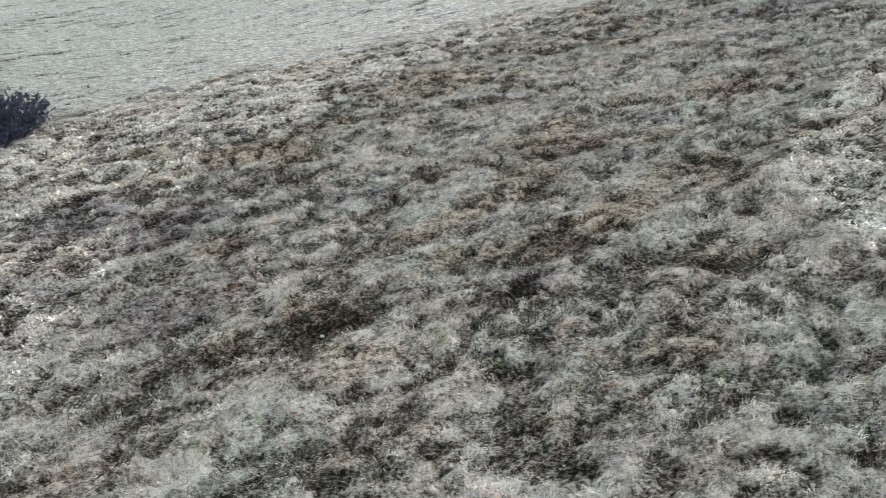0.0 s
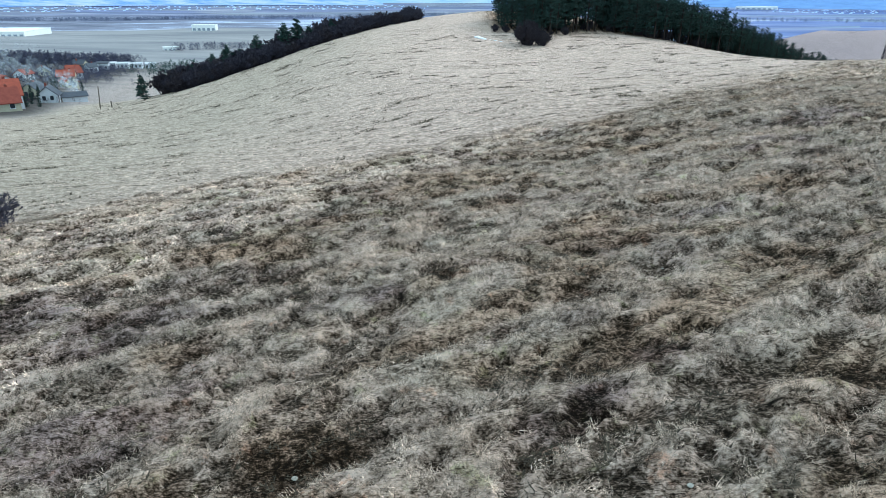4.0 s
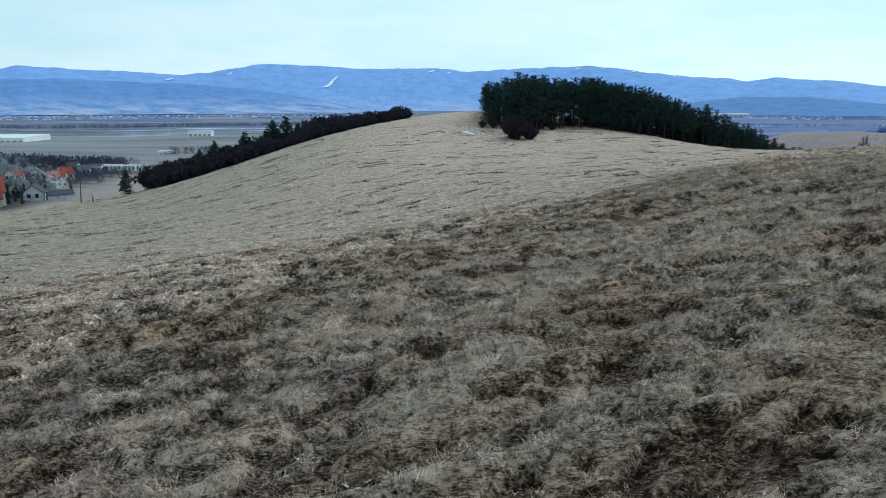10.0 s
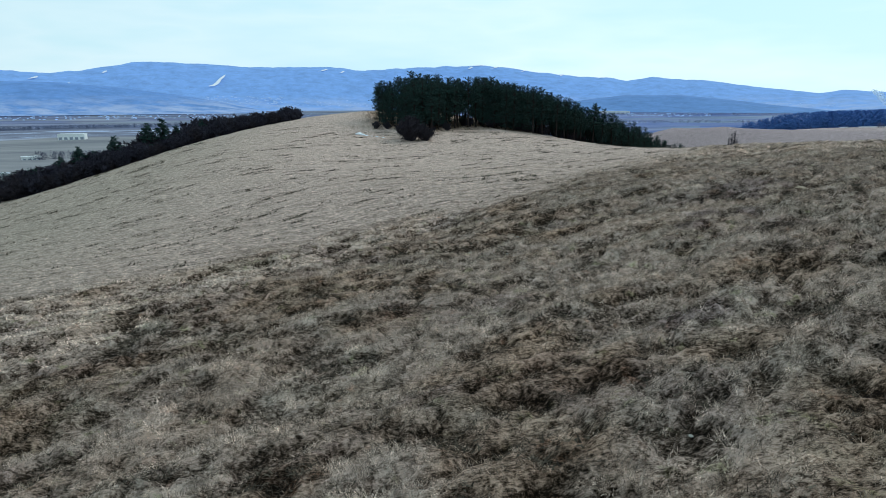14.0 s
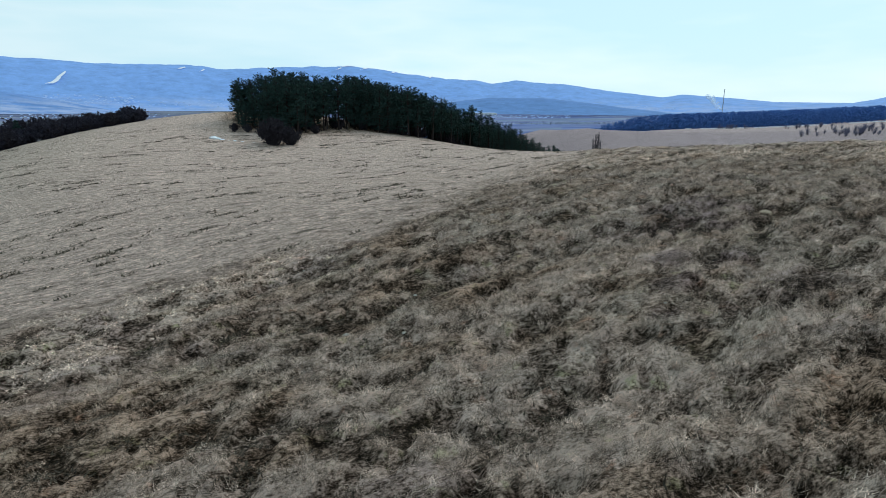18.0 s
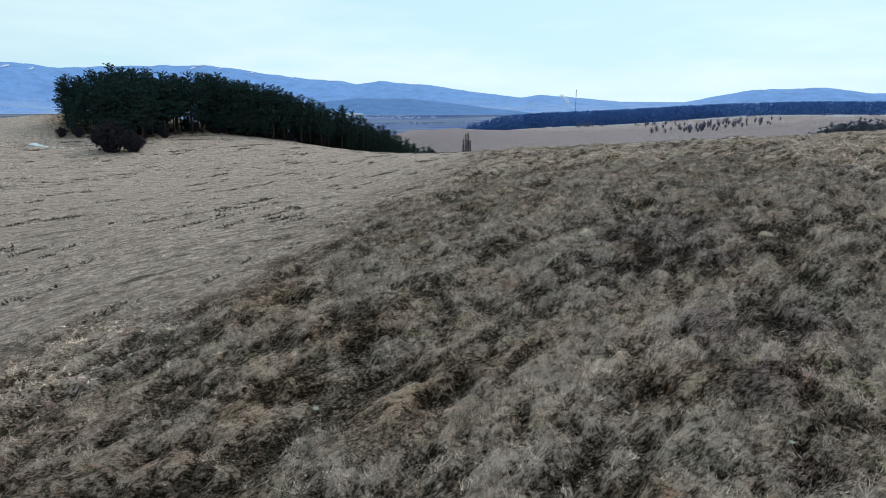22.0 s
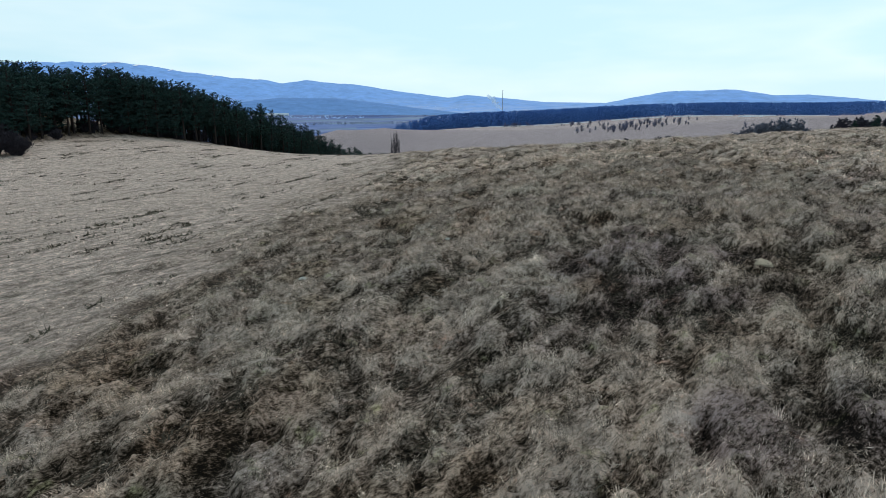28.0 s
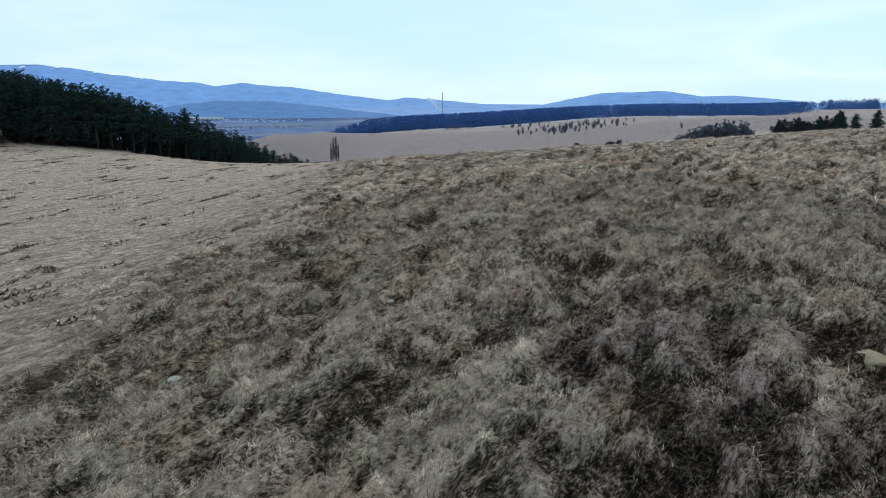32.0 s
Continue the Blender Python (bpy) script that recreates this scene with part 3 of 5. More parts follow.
def ridge(name, profile, near, far, floor, material, label, rough=0.12, seed=0):
    """A mountain range seen across the plain: crest heights by bearing (degrees, metres)."""
    b0, b1 = profile[0][0], profile[-1][0]
    bearing = np.linspace(b0, b1, int((b1 - b0) * 7))
    crest = np.interp(bearing, [p[0] for p in profile], [p[1] for p in profile])
    kern = np.array([1, 2, 3, 2, 1]) / 9
    crest = np.convolve(np.pad(crest, 2, mode="edge"), kern, "valid")
    depth = np.linspace(0, 1, 22)
    bb, dd = np.meshgrid(np.radians(bearing), depth)
    cc = np.broadcast_to(crest, bb.shape)
    r = near + (far - near) * dd
    rise = np.sin(np.clip(dd / 0.8, 0, 1) * np.pi / 2) ** 1.6
    spur = fractal(np.degrees(bb) / 2.2 + seed * 31, dd * 3.0 + seed, 4) - 0.5
    jag = fractal(np.degrees(bb) * 1.1 + seed * 7, dd * 0 + 2, 3) - 0.5
    z = floor + (cc - floor) * rise * (1 + 1.6 * rough * spur * (1 - rise) * 2) + (cc - floor) * jag * 0.05 * rise
    v = np.stack([CX + r * np.sin(bb), CY + r * np.cos(bb), z], -1).reshape(-1, 3)
    ny, nx = bb.shape
    i = np.arange(nx * ny).reshape(ny, nx)
    quads = np.stack([i[:-1, :-1], i[:-1, 1:], i[1:, 1:], i[1:, :-1]], -1).reshape(-1, 4)
    me = bpy.data.meshes.new(name)
    fill_mesh(me, v, quads)
    me.materials.append(material)
    tagged(new(name, me), label, "mountains", kind="structure")
    return bearing, r, z


# the blue of haze is put into the ranges' colours, with a glow
MAT_FAR_RANGE = backdrop_material("haze_blue_far_range", (0.145, 0.270, 0.53), 0.40, 0.6)
MAT_NEAR_HILL = backdrop_material("haze_blue_wooded_hills", (0.098, 0.200, 0.42), 0.37, 0.8)
MAT_FOOTHILL = backdrop_material("haze_blue_foothills", (0.090, 0.185, 0.38), 0.36)
E_T = math.tan(radians(1)) * 4300
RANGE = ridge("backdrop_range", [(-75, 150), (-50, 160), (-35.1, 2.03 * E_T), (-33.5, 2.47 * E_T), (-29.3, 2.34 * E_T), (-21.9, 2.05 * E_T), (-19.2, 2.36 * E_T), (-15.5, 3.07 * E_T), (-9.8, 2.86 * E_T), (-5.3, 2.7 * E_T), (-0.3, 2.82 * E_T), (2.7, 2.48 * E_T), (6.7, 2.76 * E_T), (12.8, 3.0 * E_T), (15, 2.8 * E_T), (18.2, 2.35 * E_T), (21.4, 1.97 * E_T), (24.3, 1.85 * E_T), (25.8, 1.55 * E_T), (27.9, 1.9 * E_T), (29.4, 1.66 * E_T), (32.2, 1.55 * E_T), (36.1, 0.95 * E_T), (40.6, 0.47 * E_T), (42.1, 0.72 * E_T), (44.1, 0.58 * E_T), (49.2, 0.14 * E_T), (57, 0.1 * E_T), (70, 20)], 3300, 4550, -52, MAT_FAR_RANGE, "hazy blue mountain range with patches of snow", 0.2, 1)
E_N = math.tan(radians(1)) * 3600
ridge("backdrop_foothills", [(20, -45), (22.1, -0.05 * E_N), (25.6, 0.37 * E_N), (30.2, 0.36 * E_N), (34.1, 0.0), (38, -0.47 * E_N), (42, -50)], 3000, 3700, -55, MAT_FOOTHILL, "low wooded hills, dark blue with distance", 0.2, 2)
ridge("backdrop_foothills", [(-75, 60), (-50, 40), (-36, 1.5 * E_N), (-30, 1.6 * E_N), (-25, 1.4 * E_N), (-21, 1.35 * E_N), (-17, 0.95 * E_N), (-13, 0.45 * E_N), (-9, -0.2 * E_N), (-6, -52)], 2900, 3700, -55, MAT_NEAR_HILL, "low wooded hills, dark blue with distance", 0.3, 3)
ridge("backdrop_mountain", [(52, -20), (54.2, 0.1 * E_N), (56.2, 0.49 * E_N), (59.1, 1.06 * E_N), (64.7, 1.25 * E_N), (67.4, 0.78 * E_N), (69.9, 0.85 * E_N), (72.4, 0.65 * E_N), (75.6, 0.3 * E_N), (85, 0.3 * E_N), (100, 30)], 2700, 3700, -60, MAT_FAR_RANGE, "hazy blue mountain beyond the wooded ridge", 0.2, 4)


# ---- trees ----
def tube(bm, pts, radii, sides=6):
    """A tapered limb through the points."""
    rings = []
    for k, (p, r) in enumerate(zip(pts, radii)):
        d = (pts[min(k + 1, len(pts) - 1)] - pts[max(k - 1, 0)]).normalized()
        side = d.orthogonal().normalized()
        other = d.cross(side)
        rings.append([bm.verts.new(p + (side * math.cos(a) + other * math.sin(a)) * r) for a in (2 * math.pi * j / sides for j in range(sides))])
    for a, b in zip(rings, rings[1:]):
        for j in range(sides):
            bm.faces.new((a[j], a[(j + 1) % sides], b[(j + 1) % sides], b[j]))
    bm.faces.new(rings[-1])


def mesh_of(name, bm, material):
    me = bpy.data.meshes.new(name)
    bm.to_mesh(me)
    bm.free()
    me.materials.append(material)
    return me


def part(name, bm, material, parent, label=""):
    ob = new(name, mesh_of(name, bm, material) if isinstance(bm, bmesh.types.BMesh) else bm)
    ob.parent = parent
    return tagged(ob, label)


def needle_tuft(verts, faces, p, size, rnd, flat=0.6, n=9, thin=0.26):
    """A spray of pointed blades round p."""
    for _ in range(n):
        d = Vector((rnd.gauss(0, 1), rnd.gauss(0, 1), rnd.gauss(0.25, 1) * flat)).normalized()
        s = d.orthogonal().normalized()
        s = (s * math.cos(rnd.random() * 6.3) + d.cross(s) * math.sin(rnd.random() * 6.3)) * size * thin
        a = p - d * size * 0.35
        k = len(verts)
        verts += [a + s, a - s, p + d * size]
        faces.append((k, k + 1, k + 2))


def tri_mesh(name, verts, faces, material):
    me = bpy.data.meshes.new(name)
    fill_mesh(me, np.array([tuple(v) for v in verts]), np.array(faces))
    me.materials.append(material)
    return me


def pine(rnd, h, label, clear=0.45, width=0.17, spray=0.026, material=MAT_NEEDLE):
    """A Scots or black pine: bare lower trunk, whorls of limbs, ragged top."""
    tree = new("pine_tree")
    bm = bmesh.new()
    lean = Vector((rnd.uniform(-1, 1), rnd.uniform(-1, 1), 0)) * 0.03 * h
    spine = [Vector((0, 0, -0.4)), Vector((0, 0, 0.25 * h)) + lean * 0.3, Vector((0, 0, 0.6 * h)) + lean * 0.8, Vector((0, 0, 0.97 * h)) + lean]
    tube(bm, spine, [0.017 * h, 0.014 * h, 0.009 * h, 0.002 * h])
    verts, faces = [], []
    z = clear * h
    while z < 0.97 * h:
        q = (z / h - clear) / (1 - clear)
        reach = 1.5 * width * h * min(1.0, 0.5 + 1.8 * q) * max(0.0, 1 - q) ** 0.62 * rnd.uniform(0.72, 1.12) + 0.012 * h
        for _ in range(rnd.randint(5, 7) if q < 0.8 else 4):
            a = rnd.random() * 6.283
            tip = Vector((math.cos(a), math.sin(a), rnd.uniform(-0.06, 0.18) + 0.75 * q * q)) * reach * rnd.uniform(0.55, 1.1)
            root = Vector((0, 0, z + rnd.uniform(-0.2, 0.2))) + lean * (z / h)
            tube(bm, [root, root + tip], [0.0035 * h, 0.001 * h], 3)
            for f in ((0.35, 0.5, 0.62, 0.72, 0.81, 0.89, 0.96, 1.03) if q < 0.8 else (0.4, 0.75, 1.03)):
                p = root + tip * f + Vector((rnd.uniform(-1, 1), rnd.uniform(-1, 1), rnd.uniform(-0.15, 0.35))) * 0.20 * reach
                needle_tuft(verts, faces, p, h * spray * rnd.uniform(0.7, 1.4), rnd, 0.45, 4)
        z += h * rnd.uniform(0.030, 0.046)
    for k in range(9):
        needle_tuft(verts, faces, spine[-1] + Vector((rnd.gauss(0, 0.008), rnd.gauss(0, 0.008), 0.02 - 0.012 * k)) * h, h * 0.016, rnd, 1.6, 6)
    part("trunk", bm, MAT_BARK, tree)
    part("crown", tri_mesh("crown", verts, faces, material), None, tree)
    return tagged(tree, label, "tree", "pines of the hilltop wood")


def shrub(rnd, h, spread, label, name="shrub", leaf=MAT_SHRUB, dense=1.0, group="shrubs of the hedgerow", spray=0.14, blades=5, thin=0.26):
    """A many-stemmed thorn bush: arching stems, a haze of fine twigs."""
    bush = new(name)
    bm = bmesh.new()
    verts, faces = [], []
    for _ in range(int(22 * dense)):
        a, reach = rnd.random() * 6.283, spread * rnd.random() ** 0.6
        top = Vector((math.cos(a) * reach, math.sin(a) * reach, h * (0.55 + 0.45 * (1 - (reach / spread) ** 2)) * rnd.uniform(0.7, 1.05)))
        root = Vector((math.cos(a) * reach * 0.35, math.sin(a) * reach * 0.35, -0.2))
        mid = root.lerp(top, 0.5) + Vector((0, 0, 0.1 * h))
        tube(bm, [root, mid, top], [0.02 * h, 0.012 * h, 0.003 * h], 4)
        for f in (0.3, 0.45, 0.6, 0.72, 0.84, 0.95, 1.03):
            for _ in range(2):
                p = (root.lerp(mid, f * 2) if f < 0.5 else mid.lerp(top, f * 2 - 1)) + Vector((rnd.uniform(-1, 1), rnd.uniform(-1, 1), rnd.uniform(-0.7, 0.7))) * 0.16 * h
                if p.z > 0:
                    needle_tuft(verts, faces, p, h * spray * rnd.uniform(0.7, 1.3), rnd, 1.0, blades, thin)
    part("stem", bm, MAT_TWIG, bush)
    part("foliage", tri_mesh("foliage", verts, faces, leaf), None, bush)
    return tagged(bush, label, "bush", group)


def stand(thing, x, y, turn=0.0, size=1.0, sink=0.0):
    thing.matrix_basis = pose(x, y, ground_z(x, y) - sink, 0, 0, turn) @ Matrix.Diagonal((size, size, size, 1))
    return thing


def repeat(first, x, y, turn, size, sink=0.0):
    ob = copy_thing(first, pose(x, y, ground_z(x, y) - sink, 0, 0, turn))
    ob.scale = (size, size, size)
    return ob


def store(thing):
    """Take a first copy of a thing off the scene once its repeats stand."""
    for o in (*thing.children_recursive, thing):
        bpy.data.objects.remove(o)


# ---- the hilltop wood ----
rnd = random.Random(3)
PINES = [pine(rnd, 12.0, "tall dark green pine at the edge of the hilltop wood", clear=c, width=w) for c, w in ((0.34, 0.20), (0.24, 0.21), (0.38, 0.195), (0.08, 0.22), (0.30, 0.205), (0.12, 0.215))]


def wood_front(s):
    """The wood's near edge, s from 0 (its western corner) to 1 (the end of its tail)."""
    pts = WOOD_EDGE
    k = min(s, 0.9999) * (len(pts) - 1)
    i = int(k)
    a, b = Vector(pts[i]), Vector(pts[i + 1])
    return a.lerp(b, k - i), (b - a).normalized()


taken = []
for n in range(4200):
    s, d = rnd.random(), rnd.random() ** 1.2 * 22
    p, way = wood_front(s)
    q = p + Vector((-way.y, way.x)) * d + Vector((rnd.uniform(-1, 1), rnd.uniform(-1, 1)))
    if q.x < 11 + 0.12 * (q.y - 160) or any((q - o).length < 1.95 for o in taken) or len(taken) >= 298:
        continue
    taken.append(q)
    kind = rnd.choice(PINES[3:] if s < 0.1 or s > 0.72 else PINES)
    repeat(kind, q.x, q.y, rnd.uniform(0, 360), rnd.uniform(0.86, 1.08) * float(np.interp(s, (0, 0.12, 0.35, 0.5, 0.7, 0.9, 1.0), (0.56, 0.88, 0.93, 0.87, 0.73, 0.61, 0.51))) * (0.85 if q.x < 17 else 1.0))

# ---- hedgerow down the slope, with a few pines and a bare tree ----
SHRUBS = [shrub(rnd, 4.2, 2.8, "dense dark thorn bush in a hedgerow on the slope") for _ in range(4)]
GREY = [shrub(rnd, 4.0, 2.6, "leafless greyish thorn bush in a hedgerow on the slope", leaf=MAT_TWIG) for _ in range(2)]
HEDGE = [(-66, 144.5), (-58, 149), (-50, 149.5), (-39, 156), (-28, 170), (-15, 183), (-7.5, 190)]


def hedge_at(f):
    k = min(f, 0.9999) * (len(HEDGE) - 1)
    i = int(k)
    return Vector(HEDGE[i]).lerp(Vector(HEDGE[i + 1]), k - i)


for n in range(54):
    p = hedge_at(0.095 + 0.905 * n / 53)
    for row in range(3 if n < 46 else 2):
        kind = rnd.choice(GREY if rnd.random() < 0.3 else SHRUBS)
        repeat(kind, p.x + rnd.uniform(-1.0, 1.0) - row * 2.4, p.y + rnd.uniform(-0.8, 0.8) + row * 3.4, rnd.uniform(0, 360), rnd.uniform(0.55, 0.98) * (0.95 if n < 40 else 0.74) * (1 + 0.18 * row))


def bare_tree(rnd, h, label, group="bare trees by the hedgerow"):
    """A leafless broadleaf: forking limbs out to fine twigs."""
    tree = new("bare_tree")
    bm, fine = bmesh.new(), bmesh.new()

    def fork(p, d, length, radius, level):
        q = p + d * length
        m = p.lerp(q, 0.5) + Vector((rnd.gauss(0, 1), rnd.gauss(0, 1), 0)) * length * 0.06
        tube(bm if level < 3 else fine, [p, m, q], [radius, radius * 0.8, radius * 0.6], 5 if level < 2 else 3)
        if level == 5:
            return
        for _ in range(3 if level < 4 else 2):
            turn = (d + Vector((rnd.gauss(0, 1), rnd.gauss(0, 1), rnd.gauss(0.25, 0.5))) * 0.55).normalized()
            fork(q, turn, length * rnd.uniform(0.62, 0.8), radius * 0.55, level + 1)

    fork(Vector((0, 0, -0.3)), Vector((0, 0, 1)), h * 0.27, h * 0.022, 0)
    part("trunk", bm, MAT_TWIG, tree)
    part("crown", fine, MAT_TWIG, tree, "crown of bare twigs")
    return tagged(tree, label, "tree", group)


BARE = [bare_tree(rnd, 6.5, "leafless broadleaf tree standing by a hedgerow") for _ in range(2)]
for f, s, back in ((0.70, 1.0, 2.0), (0.74, 0.9, 3.5), (0.05, 0.55, 4), (0.12, 0.6, 3), (0.62, 0.6, 4.5)):
    p = hedge_at(f)
    repeat(rnd.choice(BARE), p.x - back * 0.5, p.y + back, rnd.uniform(0, 360), s)
YOUNG = [pine(rnd, 6.0, "young bushy dark pine in the hedgerow", clear=0.05, width=0.24, spray=0.048) for _ in range(3)]
for i in (0, 1, 2):
    tagged(YOUNG[i], group="pines of the hedgerow")
for f, s, back in ((0.0, 0.9, 0), (0.20, 0.8, 6), (0.30, 0.9, 6), (0.36, 1.05, 6.5), (0.40, 0.8, 7), (0.45, 1.05, 6), (0.53, 1.15, 5), (0.565, 1.2, 4.5), (0.60, 0.8, 4), (0.66, 0.8, 3)):
    p = hedge_at(f)
    repeat(rnd.choice(YOUNG), p.x - back * 0.6 - (2 if f == 0 else 0), p.y + back * 0.8, rnd.uniform(0, 360), s * (1.05 if f else 1.0))

# ---- single bushes on the pasture ----
MAT_THORN = foliage("purple_grey_thorn_twigs", (0.030, 0.028, 0.042), (0.105, 0.092, 0.122))
big = shrub(rnd, 2.6, 3.1, "large round leafless thorn bush, dark and twiggy, on open pasture", "thorn_bush", MAT_THORN, 7.0, "bushes on the pasture", 0.11, 9, 0.07)
stand(big, -24.9, 34.0, 20)
big_low = copy_thing(big, pose(-28.5, 35.0, ground_z(-28.5, 35.0), 0, 0, 130))
big_low.scale = (0.85, 0.85, 0.9)
hill_bush = shrub(rnd, 4.4, 3.0, "round leafless bush standing before the hilltop wood", "thorn_bush", MAT_TWIG, 5.0, "bushes on the pasture", 0.10, 8, 0.10)
stand(hill_bush, 16.2, 140.5, 0)
repeat(hill_bush, 19.2, 140.0, 80, 0.62)
for i in range(64):       # undergrowth inside the wood's edge
    p, way = wood_front(0.03 + 0.67 * i / 64)
    q = p + Vector((-way.y, way.x)) * rnd.uniform(1.5, 12)
    repeat(rnd.choice(GREY), q.x, q.y, rnd.uniform(0, 360), rnd.uniform(0.3, 0.6))
for i in range(7):       # undergrowth in the hollow at the wood's corner
    repeat(rnd.choice(GREY), 10 + i * 2.6 + rnd.uniform(-1, 1), 156 - 0.8 * i + rnd.uniform(-1, 2), rnd.uniform(0, 360), rnd.uniform(0.25, 0.45))

MAT_SPUR = foliage("spur_thorn_twigs", (0.075, 0.088, 0.125), (0.19, 0.20, 0.25))
# ---- the spur on the east: bushes, pines and poplars behind the crest ----
SPUR = [shrub(rnd, 4.0, 2.6, "leafless grey-blue thorn bush on the eastern spur", leaf=MAT_SPUR, group="bushes on the eastern spur", spray=0.11) for _ in range(2)]
for x, y, s in ((118, 85.8, 0.5), (118.8, 84.3, 0.62), (119.5, 82.6, 0.72), (120.2, 80.8, 0.78), (120.8, 79, 0.74), (121.3, 77.2, 0.66), (123, 80.5, 0.8), (122.5, 83, 0.7)):
    repeat(rnd.choice(SPUR), x, y, rnd.uniform(0, 360), s * 1.2)
for x, y, s in ((120.4, 71.5, 0.45), (121, 69, 0.6), (122, 66.5, 0.85), (122.2, 64, 0.95), (123, 62, 0.8), (123.5, 59.5, 0.7), (124, 57, 0.85), (125, 54, 0.9), (126, 51, 0.8), (126, 64.5, 0.95), (127, 60, 0.9), (128, 55, 0.9), (119.8, 82.2, 0.75)):
    repeat(rnd.choice(YOUNG), x, y, rnd.uniform(0, 360), s * 0.62)
for x, y, s in ((80.2, 82.7, 0.2), (82.3, 79.2, 0.22), (83.3, 78.6, 0.2), (135, 118, 0.45), (142, 121, 0.4), (150, 80, 0.9), (156, 78, 1.0), (161, 74, 0.9)):
    repeat(rnd.choice(SHRUBS), x, y, rnd.uniform(0, 360), s)


def poplar(rnd, h):
    tree = new("poplar")
    bm, fine = bmesh.new(), bmesh.new()
    tube(bm, [Vector((0, 0, -0.3)), Vector((0.1, 0, h * 0.5)), Vector((0, 0.1, h))], [0.012 * h, 0.008 * h, 0.002 * h])
    for i in range(260):
        z = h * rnd.uniform(0.06, 0.92)
        a = rnd.random() * 6.283
        d = Vector((math.cos(a) * 0.26, math.sin(a) * 0.26, 1.0)) * h * rnd.uniform(0.12, 0.26) * (1.15 - z / h * 0.7)
        tube(fine, [Vector((0, 0, z)), Vector((0, 0, z)) + d * 0.5 + Vector((math.cos(a), math.sin(a), 0)) * 0.03 * h, Vector((0, 0, z)) + d], [0.0024 * h, 0.0016 * h, 0.0008 * h], 3)
    part("trunk", bm, MAT_TWIG, tree)
    part("crown", fine, MAT_TWIG, tree, "narrow crown of upright bare twigs")
    return tagged(tree, "tall narrow leafless poplar in the meadow below the crest", "tree", "poplars below the crest")


for x, y, h in ((201.6, 307.3, 10.5), (202.6, 306.4, 12.5), (203.7, 305.7, 13.0), (204.6, 305.0, 9.0)):
    stand(poplar(rnd, h), x, y)

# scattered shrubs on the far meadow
# haze is put into the bare trees' colours, bluer and paler farther off
MAT_FAR_BARE = foliage("haze_tinted_bare_trees", (0.036, 0.040, 0.075), (0.095, 0.098, 0.150), 0.02)
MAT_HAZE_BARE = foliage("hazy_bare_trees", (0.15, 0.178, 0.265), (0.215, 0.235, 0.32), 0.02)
MAT_RIVER_BARE = foliage("hazed_riverside_trees", (0.070, 0.088, 0.150), (0.125, 0.145, 0.215), 0.02)
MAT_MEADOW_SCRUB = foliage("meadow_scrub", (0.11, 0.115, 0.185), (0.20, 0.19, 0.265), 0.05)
PALE = [shrub(rnd, 4.0, 1.1, "leafless grey-violet shrub on the far meadow", leaf=MAT_MEADOW_SCRUB, group="shrubs of the far meadow", dense=0.4, spray=0.17, blades=3, thin=0.07) for _ in range(2)]
SCRUB = ((330, 250, 16, 10), (330, 250, 16, 10), (345, 246, 18, 10), (315, 236, 12, 8), (372, 384, 9, 7), (384, 322, 9, 9), (352, 262, 10, 14), (322, 222, 14, 6))
for n in range(84):
    cx, cy, ex, ey = SCRUB[n % len(SCRUB)]
    repeat(PALE[n % 2], cx + rnd.gauss(0, ex), cy + rnd.gauss(0, ey), rnd.uniform(0, 360), rnd.uniform(0.4, 1.0))
repeat(PALE[0], 282, 159, 0, 0.6)
for first in (*PALE, *SPUR, *PINES, *SHRUBS, *GREY, *BARE, *YOUNG):
    store(first)


# ---- far woods: too many to count, joined ----
def far_wood(name, places, h, label, material, seed=5, grow=None):
    """Many small trees: a ragged cone of sprays each."""
    r = np.random.default_rng(seed)
    n = len(places)
    x, y = places[:, 0], places[:, 1]
    z = surface(x, y)
    size = h * r.uniform(0.82, 1.12, n)
    if grow:
        size = size * np.interp(y, [p[0] for p in grow], [p[1] for p in grow])
    per = 60
    up = r.random((n, per))
    ang = r.random((n, per)) * 6.283
    wide = 0.32 * (1.02 - up ** 2.2) * size[:, None] * r.uniform(0.55, 1.05, (n, per))
    px, py, pz = x[:, None] + np.cos(ang) * wide, y[:, None] + np.sin(ang) * wide, z[:, None] + size[:, None] * (0.05 + 0.93 * up)
    base = np.stack([px, py, pz], -1).reshape(-1, 1, 3)
    k = (np.repeat(size, per) * 0.041)[:, None, None]
    tri = base + r.normal(0, 1, (n * per, 3, 3)) * k * np.array([1, 1, 0.9])
    me = bpy.data.meshes.new(name)
    fill_mesh(me, tri.reshape(-1, 3), np.arange(n * per * 3).reshape(-1, 3))
    me.materials.append(material)
    return tagged(new(name, me), label, "forest", kind="stuff")


# distance haze is put into the conifers' colour, hence the strong blue
MAT_FAR_WOOD = foliage("hazed_conifers", (0.056, 0.140, 0.370), (0.085, 0.190, 0.460), 0.03)


def between(line, n, depth, seed):
    """Places scattered along a line of points and up to depth behind it."""
    r = np.random.default_rng(seed)
    t = r.random(n) * (len(line) - 1)
    i = np.minimum(t.astype(int), len(line) - 2)
    f = (t - i)[:, None]
    pts = np.array(line, float)
    p = pts[i] * (1 - f) + pts[i + 1] * f
    way = pts[i + 1] - pts[i]
    way /= np.linalg.norm(way, axis=1, keepdims=True)
    return p + np.stack([-way[:, 1], way[:, 0]], -1) * (-(r.random(n) ** 1.2) * depth)[:, None]


